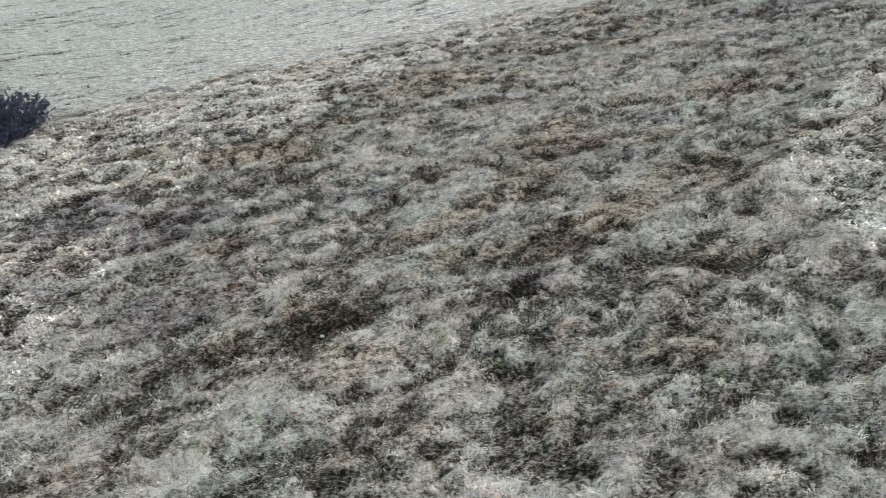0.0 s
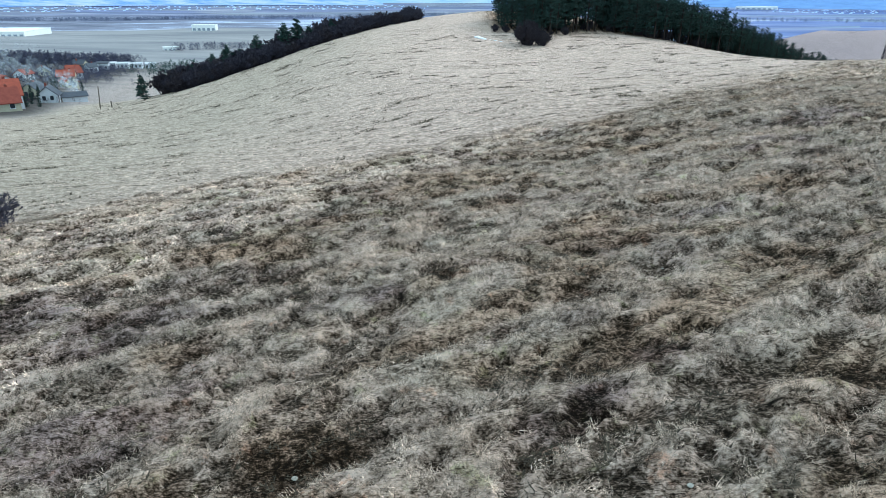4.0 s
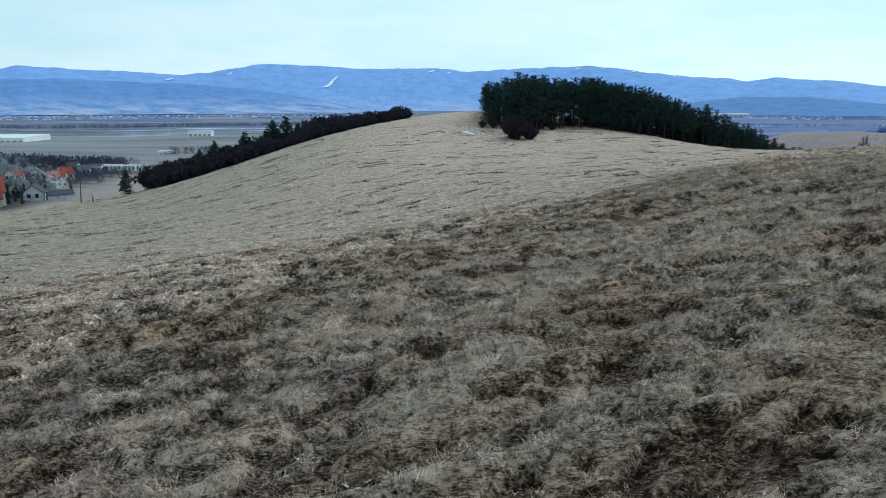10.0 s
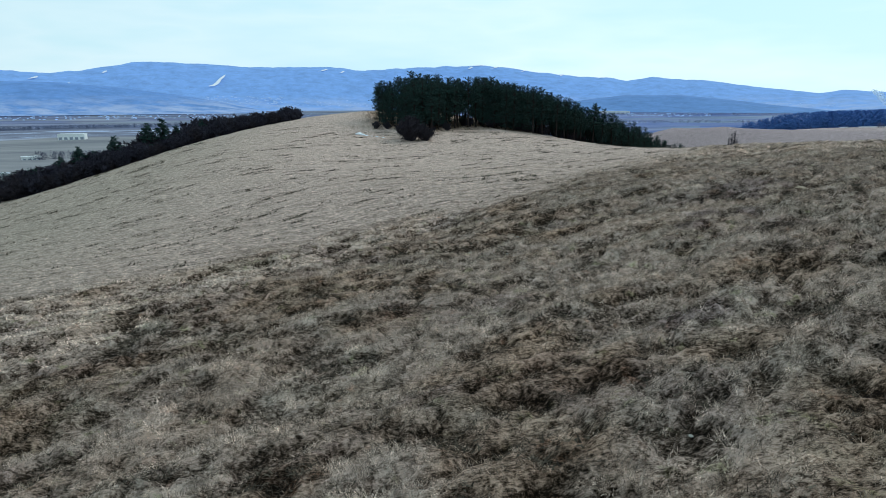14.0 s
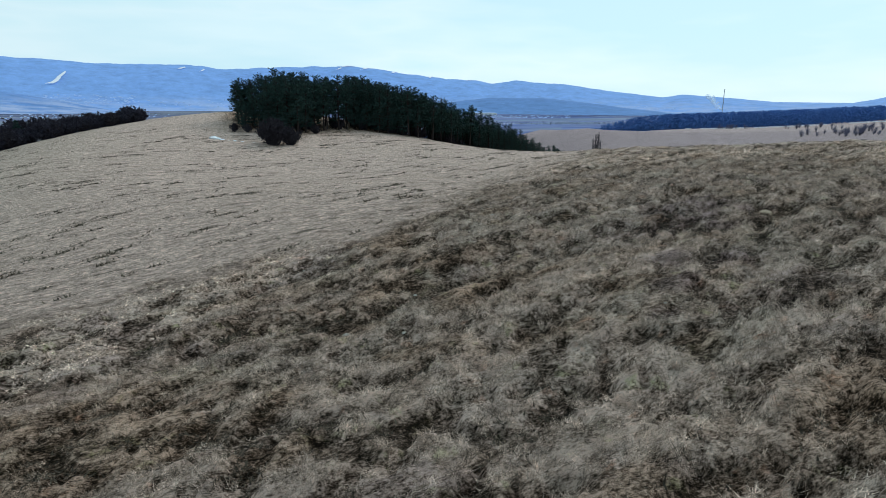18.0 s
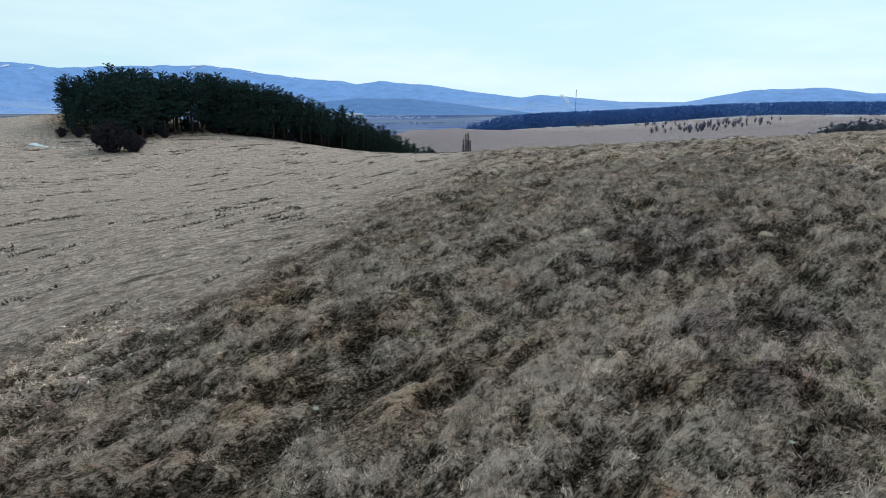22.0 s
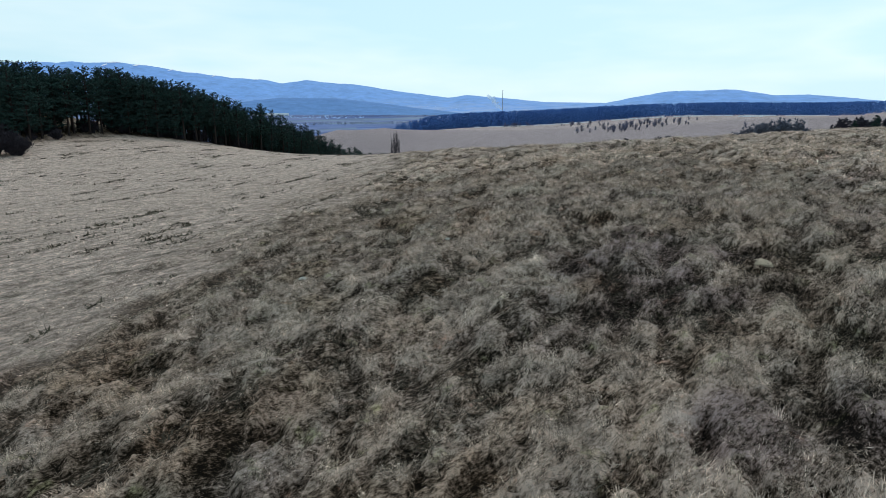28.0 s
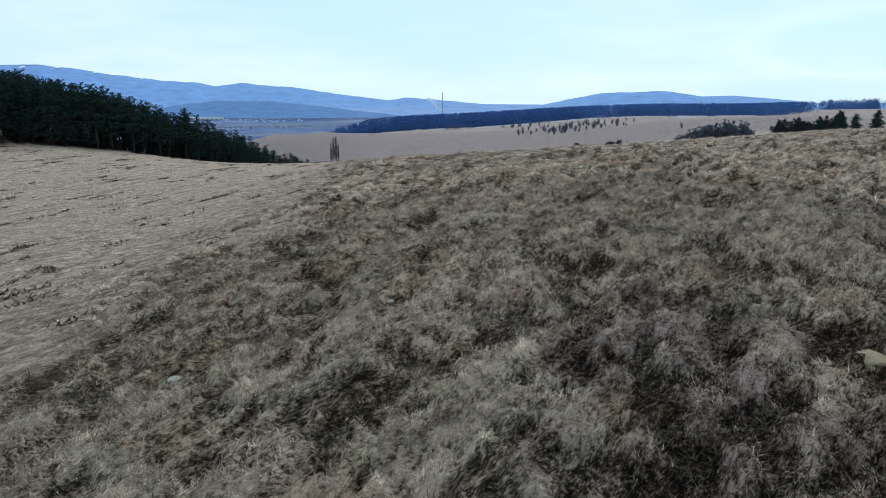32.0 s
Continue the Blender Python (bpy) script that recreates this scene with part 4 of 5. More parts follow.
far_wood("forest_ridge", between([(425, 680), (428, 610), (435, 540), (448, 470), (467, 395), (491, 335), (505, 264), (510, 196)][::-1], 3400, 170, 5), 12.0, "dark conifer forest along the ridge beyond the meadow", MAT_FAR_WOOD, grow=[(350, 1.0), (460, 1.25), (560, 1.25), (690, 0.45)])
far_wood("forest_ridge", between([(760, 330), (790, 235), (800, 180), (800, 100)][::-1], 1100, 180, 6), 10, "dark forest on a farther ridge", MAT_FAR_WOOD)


# ---- the village and the plain ----
def box(bm, x0, y0, z0, x1, y1, z1):
    v = [bm.verts.new(p) for p in ((x0, y0, z0), (x1, y0, z0), (x1, y1, z0), (x0, y1, z0), (x0, y0, z1), (x1, y0, z1), (x1, y1, z1), (x0, y1, z1))]
    for f in ((3, 2, 1, 0), (4, 5, 6, 7), (0, 1, 5, 4), (1, 2, 6, 5), (2, 3, 7, 6), (3, 0, 4, 7)):
        bm.faces.new([v[i] for i in f])


def one_box(*corners):
    bm = bmesh.new()
    box(bm, *corners)
    return bm


MAT_PLASTER = simple("white_plaster", (0.55, 0.58, 0.63), 0.9, 0.12, 0.4, 0.1)
MAT_YELLOW = simple("cream_plaster", (0.42, 0.40, 0.31), 0.9, 0.12, 0.4, 0.1)
MAT_ORANGE = simple("orange_roof_tiles", (0.29, 0.075, 0.05), 0.8, 0.3, 1.2, 0.3)
MAT_DARK_ROOF = simple("grey_roof_sheet", (0.07, 0.08, 0.10), 0.6, 0.25, 0.8, 0.2)
MAT_RED_ROOF = simple("dull_red_roof_tiles", (0.22, 0.06, 0.045), 0.8, 0.3, 1.2, 0.3)
MAT_PANE = simple("window_glass", (0.03, 0.035, 0.045), 0.15, 0.1, 1.0, 0.0)
MAT_METAL = simple("white_sheet_metal", (0.78, 0.80, 0.80), 0.5, 0.08, 0.05, 0.0)
MAT_GATE = simple("grey_steel_gate", (0.27, 0.31, 0.37), 0.6, 0.1, 0.5, 0.0)
MAT_WOOD = simple("weathered_wood", (0.13, 0.105, 0.085), 0.9, 0.3, 3.0, 0.3)
MAT_STONE = simple("pale_limestone", (0.42, 0.40, 0.35), 0.95, 0.25, 4.0, 0.5)
MAT_SNOW = simple("old_snow", (0.82, 0.84, 0.88), 0.7, 0.06, 2.0, 0.3)


def house(w, d, h, rise, wall, roof_mat, label, chimney=True, floors=2):
    """A gabled house: walls with gable ends, overhanging roof slabs, windows, door, chimney."""
    home = new("house")
    bm = bmesh.new()
    box(bm, -w / 2, -d / 2, -1.5, w / 2, d / 2, h)
    for s in (-1, 1):
        a, b, c = bm.verts.new((s * w / 2, -d / 2, h)), bm.verts.new((s * w / 2, d / 2, h)), bm.verts.new((s * w / 2, 0, h + rise))
        bm.faces.new((a, b, c))
    part("wall", bm, wall, home)
    for s in (-1, 1):
        bm = bmesh.new()
        eave, top = Vector((0, s * (d / 2 + 0.45), h - 0.45 * rise / (d / 2))), Vector((0, 0, h + rise + 0.1))
        up = Vector((0, 0, 0.22))
        ring = [eave, top, top + up, eave + up]
        ends = [[bm.verts.new(p + Vector((e * (w / 2 + 0.4), 0, 0))) for p in ring] for e in (-1, 1)]
        for k in range(4):
            bm.faces.new((ends[0][k], ends[0][(k + 1) % 4], ends[1][(k + 1) % 4], ends[1][k]))
        bm.faces.new(ends[0])
        bm.faces.new(ends[1][::-1])
        bmesh.ops.recalc_face_normals(bm, faces=bm.faces)
        roof = part("roof", bm, roof_mat, home)
    if chimney:
        part("chimney", one_box(w * 0.18, 0.5, h + rise * 0.4, w * 0.18 + 0.6, 1.1, h + rise + 0.9), MAT_RED_ROOF, roof, "brick chimney")
    per = max(2, int(w / 2.6))
    for f in range(floors):
        for k in range(per):
            x = -w / 2 + (k + 0.5) * w / per
            z = 1.0 + f * 2.8
            if z + 1.3 > h:
                continue
            for s in (-1, 1):
                y0, y1 = sorted((s * d / 2, s * (d / 2 + 0.05)))
                win = part("window", one_box(x - 0.58, y0, z - 0.08, x + 0.58, y1, z + 1.38), MAT_PLASTER, home)
                y0, y1 = sorted((s * d / 2, s * (d / 2 + 0.07)))
                part("pane", one_box(x - 0.5, y0, z, x + 0.5, y1, z + 1.3), MAT_PANE, win)
                part("sill", one_box(x - 0.65, *sorted((s * d / 2, s * (d / 2 + 0.16)))[:1], z - 0.16, x + 0.65, sorted((s * d / 2, s * (d / 2 + 0.16)))[1], z - 0.08), MAT_PLASTER, win)
    for s in (-1, 1):
        x0, x1 = sorted((s * w / 2, s * (w / 2 + 0.05)))
        for y in (-d / 5, d / 5):
            part("window", one_box(x0, y - 0.5, 1.0, x1, y + 0.5, 2.3), MAT_PANE, home)
    part("door", one_box(-w / 2 + 0.7, -d / 2 - 0.06, 0, -w / 2 + 1.6, -d / 2, 2.0), MAT_WOOD, home)
    return tagged(home, label, "house", "houses of the village")


def settle(thing, x, y, turn=0.0):
    thing.matrix_basis = pose(x, y, float(height(x, y)) + 0.1, 0, 0, turn)
    return thing


settle(house(7.5, 7.0, 2.5, 3.0, MAT_YELLOW, MAT_RED_ROOF, "cream house with a dull red tiled roof below the slope"), -112.5, 161.5, 38)
settle(house(10, 8, 4.0, 3.4, MAT_PLASTER, MAT_ORANGE, "long house with a bright orange tiled roof"), -119.0, 170.0, 38)
settle(house(9, 7, 4.6, 3.2, MAT_PLASTER, MAT_RED_ROOF, "tall white-gabled house with a red roof"), -127, 180, 128)
settle(house(5.5, 5.5, 2.6, 2.4, MAT_PLASTER, MAT_DARK_ROOF, "white house with a steep dark grey gable"), -129, 207, 110)
settle(house(9, 4.5, 1.9, 1.0, MAT_PLASTER, MAT_DARK_ROOF, "low outbuilding with a grey sheet roof", False, 1), -125.5, 212.5, 38)
settle(house(8, 6, 3.2, 2.6, MAT_YELLOW, MAT_ORANGE, "small house with an orange hipped roof among bare trees"), -194, 326, 20)
settle(house(7, 6, 3.2, 2.6, MAT_PLASTER, MAT_RED_ROOF, "small house with a red roof among bare trees"), -206, 353, 50)
settle(house(7, 6, 4.2, 0.8, MAT_PLASTER, MAT_DARK_ROOF, "white block of flats with a nearly flat roof", False), -237.7, 443, 20)
for x, y, w in ((-243, 463, 7), (-240, 474, 8), (-236, 487, 8), (-231, 498, 7)):
    settle(house(w, 7, 3.4, 0.6, MAT_PLASTER, MAT_PLASTER, "white terraced house with a flat pale roof", False), x, y, 15)
vr = random.Random(11)
for x, y in ((-150, 232), (-178, 300), (-186, 268), (-215, 342), (-222, 380), (-228, 410), (-205, 310), (-246, 430)):
    settle(house(vr.uniform(6, 8), 5.5, vr.uniform(2.6, 3.4), 2.0, vr.choice((MAT_PLASTER, MAT_YELLOW)), vr.choice((MAT_RED_ROOF, MAT_DARK_ROOF, MAT_RED_ROOF, MAT_DARK_ROOF, MAT_ORANGE)), "small village house with a pitched roof among trees"), x, y, vr.uniform(0, 180))


def warehouse(w, d, h, label, bays=9):
    hall = new("warehouse")
    part("wall", one_box(-w / 2, -d / 2, -2, w / 2, d / 2, h), MAT_METAL, hall)
    part("roof", one_box(-w / 2 - 0.5, -d / 2 - 0.5, h, w / 2 + 0.5, d / 2 + 0.5, h + 0.5), MAT_METAL, hall, "pale flat metal roof")
    for k in range(bays):
        x = -w / 2 + (k + 0.5) * w / bays
        part("gate", one_box(x - w / bays * 0.3, -d / 2 - 0.15, 0, x + w / bays * 0.3, -d / 2, h * 0.45), MAT_GATE, hall)
    return tagged(hall, label, "warehouse", "sheds on the plain")


settle(warehouse(118, 110, 7, "long low factory hall with a white roof on the plain", 14), -722, 1042, 12)
settle(warehouse(40, 18, 9, "white metal shed alone on the plain", 5), -430, 1152, 6)
settle(warehouse(16, 9, 3, "low pale farm sheds beside a row of trees", 4), -300, 700, 30)
settle(warehouse(150, 60, 10, "distant long white hall on the plain", 8), 1210, 2640, -25)
settle(warehouse(120, 60, 10, "distant long white hall on the plain", 8), 1790, 2870, -35)
settle(warehouse(60, 24, 5, "distant long white hall on the plain", 6), -1450, 2560, 20)


def thicket(name, places, h, label, material, seed):
    return far_wood(name, np.array(places), h, label, material, seed=seed)


def strip(x0, y0, x1, y1, n, wide, seed):
    r = np.random.default_rng(seed)
    f = r.random(n)
    return np.stack([x0 + (x1 - x0) * f + r.normal(0, wide, n), y0 + (y1 - y0) * f + r.normal(0, wide, n)], -1)


thicket("bare_copse", strip(-272, 395, -258, 520, 420, 7, 21), 7.5, "row of tall leafless trees behind the village", MAT_FAR_BARE, 31)
thicket("bare_copse", strip(-215, 305, -300, 420, 260, 14, 22), 4.5, "leafless trees among the village gardens", MAT_FAR_BARE, 32)
thicket("bare_copse", strip(-192, 305, -250, 480, 760, 9, 23), 3.6, "leafless orchard trees among the village houses", MAT_FAR_BARE, 33)
thicket("conifer_copse", strip(-200, 430, -205, 520, 60, 8, 24), 8, "dark conifers at the end of the village", MAT_NEEDLE, 34)
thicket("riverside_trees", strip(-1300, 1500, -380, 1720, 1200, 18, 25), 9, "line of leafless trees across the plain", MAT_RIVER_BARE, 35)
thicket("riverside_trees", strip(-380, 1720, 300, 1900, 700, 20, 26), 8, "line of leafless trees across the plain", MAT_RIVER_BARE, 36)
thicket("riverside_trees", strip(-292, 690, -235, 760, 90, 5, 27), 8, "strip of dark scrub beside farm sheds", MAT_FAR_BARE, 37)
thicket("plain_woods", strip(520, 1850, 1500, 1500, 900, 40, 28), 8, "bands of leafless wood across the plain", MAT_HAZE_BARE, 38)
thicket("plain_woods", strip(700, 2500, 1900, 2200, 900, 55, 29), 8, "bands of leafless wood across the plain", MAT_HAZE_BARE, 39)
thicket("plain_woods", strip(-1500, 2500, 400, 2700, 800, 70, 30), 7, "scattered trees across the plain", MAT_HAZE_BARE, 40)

thicket("garden_brush", strip(-150, 205, -225, 330, 420, 9, 41), 2.6, "dark leafless brush and hedges between village houses", MAT_SHRUB, 42)
thicket("garden_brush", strip(-125, 190, -160, 240, 160, 6, 43), 1.8, "dark leafless brush and hedges between village houses", MAT_SHRUB, 44)
CYPRESS = [pine(vr, 6.0, "dense dark columnar conifer in a village garden", clear=0.02, width=0.11) for _ in range(2)]
for c in CYPRESS:
    tagged(c, group="conifers of the village")
for x, y, s in ((-119, 180, 1.0), (-140.9, 211.5, 0.95), (-114.5, 179, 0.85), (-137, 214, 0.9), (-143.1, 219.6, 0.9), (-171.2, 278.8, 1.1), (-166, 268, 1.0), (-150, 262, 1.0), (-128, 196, 0.8)):
    repeat(vr.choice(CYPRESS), x, y, vr.uniform(0, 360), s)
for c in CYPRESS:
    store(c)


# ski piste and snow on the range
bear, rad, zz = RANGE


def range_place(b, el):
    """The spot on the range's face at that bearing and elevation."""
    j = int(np.argmin(abs(bear - b)))
    ang = np.degrees(np.arctan2(zz[:, j] - 6, rad[:, j]))
    k = int(np.argmax(ang >= el)) if (ang >= el).any() else int(np.argmax(ang))
    k = max(k, 1)
    f = np.clip((el - ang[k - 1]) / (ang[k] - ang[k - 1] + 1e-9), 0, 1)
    r, z = rad[k - 1, j] + f * (rad[k, j] - rad[k - 1, j]), zz[k - 1, j] + f * (zz[k, j] - zz[k - 1, j])
    r -= 14
    return Vector((CX + r * math.sin(radians(b)), CY + r * math.cos(radians(b)), z + 3))


# town walls carry haze blue and a faint glow for the air between
MAT_TOWN = backdrop_material("hazed_pale_walls", (0.29, 0.41, 0.62), 0.38)


def hill_town(n, b0, b1, e0, e1, seed, label):
    """A far town on the mountain's foot: small pale gabled blocks, too many to count."""
    r = np.random.default_rng(seed)
    bm = bmesh.new()
    for _ in range(n):
        p = range_place(r.uniform(b0, b1), r.uniform(e0, e1) ** 1.0)
        w, d, h = r.uniform(4, 13), r.uniform(3, 5), r.uniform(0.8, 2.0)
        box(bm, p.x - w / 2, p.y - d / 2, p.z - 1.0, p.x + w / 2, p.y + d / 2, p.z + h)
        a = [bm.verts.new((p.x + u * w / 2, p.y + v * d / 2, p.z + h + q)) for u, v, q in ((-1, -1, 0), (1, -1, 0), (1, 0, 1.5), (-1, 0, 1.5), (1, 1, 0), (-1, 1, 0))]
        bm.faces.new((a[0], a[1], a[2], a[3]))
        bm.faces.new((a[3], a[2], a[4], a[5]))
    tagged(new("distant_town", mesh_of("distant_town", bm, MAT_TOWN)), label, "town", kind="stuff")


def plain_town(n, b0, b1, r0, r1, seed, label):
    """A far town on the level: pale gabled blocks among the trees, too many to count."""
    r = np.random.default_rng(seed)
    bm = bmesh.new()
    for _ in range(n):
        b, d = radians(r.uniform(b0, b1)), r.uniform(r0, r1)
        x, y = CX + d * math.sin(b), CY + d * math.cos(b)
        z, w, h = float(height(x, y)), r.uniform(2.5, 8), r.uniform(0.6, 1.8)
        box(bm, x - w / 2, y - 4, z - 1, x + w / 2, y + 4, z + h)
        a = [bm.verts.new((x + u * w / 2, y + v * 4, z + h + q)) for u, v, q in ((-1, -1, 0), (1, -1, 0), (1, 0, 1.2), (-1, 0, 1.2), (1, 1, 0), (-1, 1, 0))]
        bm.faces.new((a[0], a[1], a[2], a[3]))
        bm.faces.new((a[3], a[2], a[4], a[5]))
    tagged(new("distant_town", mesh_of("distant_town", bm, MAT_TOWN)), label, "town", kind="stuff")


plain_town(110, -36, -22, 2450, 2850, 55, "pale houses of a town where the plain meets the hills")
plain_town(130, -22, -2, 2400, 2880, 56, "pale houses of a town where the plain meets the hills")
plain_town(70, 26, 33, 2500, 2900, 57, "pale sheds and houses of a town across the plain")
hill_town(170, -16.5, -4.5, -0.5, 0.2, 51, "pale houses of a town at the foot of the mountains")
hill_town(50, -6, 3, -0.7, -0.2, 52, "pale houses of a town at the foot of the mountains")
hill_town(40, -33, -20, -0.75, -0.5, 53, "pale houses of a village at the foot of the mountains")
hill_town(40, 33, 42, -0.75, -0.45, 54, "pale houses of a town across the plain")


def snow_strip(name, points, label):
    bm = bmesh.new()
    rows = [(bm.verts.new(range_place(b - w, e)), bm.verts.new(range_place(b + w, e + 0.02))) for b, e, w in points]
    for a, b in zip(rows, rows[1:]):
        bm.faces.new((a[0], a[1], b[1], b[0]))
    tagged(new(name, mesh_of(name, bm, MAT_SNOW)), label, "snow", kind="structure")


snow_strip("ski_piste", [(-10.35, 1.02, 0.28), (-10.0, 1.15, 0.2), (-9.75, 1.35, 0.17), (-9.6, 1.55, 0.14), (-9.3, 1.8, 0.12), (-9.15, 1.95, 0.05)], "white ski piste cut through the mountain forest")
for b, e, w in ((13.0, 2.8, 0.9), (14.5, 2.6, 0.5), (12.2, 2.55, 0.35), (23.8, 1.72, 0.4), (28.1, 1.78, 0.2), (17.0, 2.3, 0.4), (-0.8, 2.35, 0.5), (0.8, 2.2, 0.3), (-18.2, 2.0, 0.3), (20.3, 1.9, 0.3), (31, 1.5, 0.3), (-23.0, 1.5, 0.5), (-21.0, 1.05, 0.6)):
    snow_strip("snowfield", [(b - w, e - 0.05, 0.02), (b - w * 0.3, e + 0.01, w * 0.3), (b + w * 0.2, e + 0.10, w * 0.42), (b + w * 0.4, e + 0.17, 0.03)], "patch of old snow high on the mountain")

# snow left along the foot of the forest
def snow_line(line, label):
    k = random.Random(len(line))
    bm = bmesh.new()
    for (ax, ay), (bx, by) in zip(line, line[1:]):
        steps = 9
        for i in range(steps):
            if k.random() < 0.3:
                continue
            f0, f1, w = i / steps, (i + k.uniform(0.7, 1.05)) / steps, k.uniform(1.2, 3.0)
            ring = []
            for f, u in ((f0, -0.5), (f0, 0.5), (f1, 0.5), (f1, -0.5)):
                x, y = ax + (bx - ax) * f + u * w, ay + (by - ay) * f
                ring.append((x, y, ground_z(x, y)))
            low = [bm.verts.new((x, y, z - 0.3)) for x, y, z in ring]
            top = [bm.verts.new((x, y, z + 0.8)) for x, y, z in ring]
            bm.faces.new(top[::-1])
            for q in range(4):
                bm.faces.new((low[q], low[(q + 1) % 4], top[(q + 1) % 4], top[q]))
    bmesh.ops.recalc_face_normals(bm, faces=bm.faces)
    tagged(new("snow_drift", mesh_of("snow_drift", bm, MAT_SNOW)), label, "snow", kind="stuff")


snow_line([(431, 490), (440, 440), (455, 392), (480, 332), (494, 264), (500, 200)], "thin line of old snow along the foot of the forest")
snow_line([(408, 222), (404, 212), (400, 203)], "small patches of old snow on the far meadow")

# the tall chimney behind the forest ridge
stack = new("factory_chimney")
bm = bmesh.new()
tube(bm, [Vector((0, 0, -5)), Vector((0, 0, 60)), Vector((0, 0, 112))], [1.9, 1.4, 1.0], 12)
# haze is put into the shaft's colour, paler and bluer than concrete
part("shaft", bm, simple("hazed_concrete", (0.36, 0.40, 0.46), 0.9, 0.15, 0.1, 0.0), stack)
for z in (64, 88, 109):
    bm = bmesh.new()
    tube(bm, [Vector((0, 0, z)), Vector((0, 0, z + 1.5))], [1.7, 1.7], 12)
    part("gallery", bm, MAT_DARK_ROOF, stack)
tagged(stack, "slender tall concrete factory chimney on the plain beyond the ridge", "chimney")
stack.matrix_basis = pose(1793, 1801, float(height(1793, 1801)))

# pole and stake on the slope
for x, y, h, lean in ((-75.5, 139.6, 4.6, 5), (-71.5, 137.0, 1.2, 0)):
    post = new("wooden_post")
    bm = bmesh.new()
    tube(bm, [Vector((0, 0, -0.4)), Vector((0, 0, h * 0.5)), Vector((0, 0, h))], [0.13, 0.11, 0.09], 8)
    part("shaft", bm, MAT_WOOD, post)
    part("cap", one_box(-0.13, -0.13, h, 0.13, 0.13, h + 0.06), MAT_WOOD, post)
    tagged(post, "weathered wooden post standing on the mown slope", "post", "posts on the slope")
    post.matrix_basis = pose(x, y, ground_z(x, y), 0, lean, 0)


# ---- stones and snow on the ground ----
def lump(name, r, material, label, category, group, seed, flat=0.5):
    k = random.Random(seed)
    bm = bmesh.new()
    bmesh.ops.create_icosphere(bm, subdivisions=2, radius=r)
    for v in bm.verts:
        n = noise.noise(v.co * (1.6 / r) + Vector((seed, 0, 0)))
        v.co *= 1 + 0.35 * n
        v.co.z *= flat
    ob = new(name, mesh_of(name, bm, material))
    return tagged(ob, label, category, group)


for i, (x, y, r) in enumerate(((6.2, 147.5, 1.0), (6.9, 146.6, 0.8), (7.6, 145.6, 0.7), (8.8, 144.9, 0.4), (9.8, 144.2, 0.45), (11.0, 143.4, 0.4), (13.0, 142.7, 0.3))):
    ob = lump("snow_heap", r * 0.75, MAT_SNOW, "small heap of old snow at the corner of the wood", "snow", "snow heaps by the wood", i, 0.4)
    ob.matrix_basis = pose(x, y, ground_z(x, y) + r * 0.08, 0, 0, i * 50)
for i, (x, y, r) in enumerate(((8.4, 39.0, 0.13), (6.8, 39.4, 0.15), (-2.6, 13.6, 0.09), (3.9, 12.3, 0.08), (17.3, 51.7, 0.20), (22.3, 50.8, 0.17), (7.2, 49.2, 0.20), (13.9, 34.8, 0.06), (9.8, 42.2, 0.10), (-5.5, 31.9, 0.17), (4.2, 23.4, 0.06), (6.4, 21.4, 0.06))):
    ob = lump("stone", r * 0.7, MAT_STONE, "pale limestone lying in the grass", "stone", "stones in the pasture", 20 + i, 0.4)
    ob.matrix_basis = pose(x, y, ground_z(x, y) + r * 0.12, 0, 0, i * 70)


mound = lump("earth_mound", 0.30, simple("pale_sandy_soil", (0.40, 0.32, 0.23), 0.95, 0.3, 6.0, 0.6), "low mound of pale sandy soil in the pasture", "mound", "", 41, 0.55)
mound.matrix_basis = pose(24.3, 41.2, ground_z(24.3, 41.2) + 0.03, 0, 0, 30)


# ---- smoke over the village ----
def smoke_material(name, thick):
    m = bpy.data.materials.new(name)
    m.use_nodes = True
    t = m.node_tree
    t.nodes.remove(t.nodes["Principled BSDF"])
    out = t.nodes["Material Output"]
    d, tr, mx = add(t, "ShaderNodeBsdfDiffuse", Color=(0.80, 0.88, 0.97, 1)), t.nodes.new("ShaderNodeBsdfTransparent"), t.nodes.new("ShaderNodeMixShader")
    co = t.nodes.new("ShaderNodeTexCoord").outputs["Object"]
    f = math_node(t, "MULTIPLY", math_node(t, "SUBTRACT", noise_fac(t, co, 0.35, 5, 0.6), 0.38, True), thick)
    t.links.new(f, mx.inputs["Fac"])
    t.links.new(tr.outputs[0], mx.inputs[1])
    t.links.new(d.outputs[0], mx.inputs[2])
    t.links.new(mx.outputs[0], out.inputs["Surface"])
    return m


def plume(name, at, drift, n, r0, r1, label, seed, material, loose=0.7):
    k = random.Random(seed)
    bm = bmesh.new()
    for i in range(n):
        f = (i + k.random()) / n
        p = Vector(at) + Vector(drift) * f + Vector((k.gauss(0, 1), k.gauss(0, 1), k.gauss(0, 0.6))) * (r0 + (r1 - r0) * f) * loose
        r = (r0 + (r1 - r0) * f) * k.uniform(0.5, 1.0)
        made = bmesh.ops.create_icosphere(bm, subdivisions=1, radius=r)
        for v in made["verts"]:
            v.co *= 1 + 0.45 * noise.noise(v.co * (1.3 / r) + Vector((i * 3.1, 0, 0)))
            v.co += p
    ob = new(name, mesh_of(name, bm, material))
    ob.visible_shadow = False
    return tagged(ob, label, "smoke", kind="stuff")


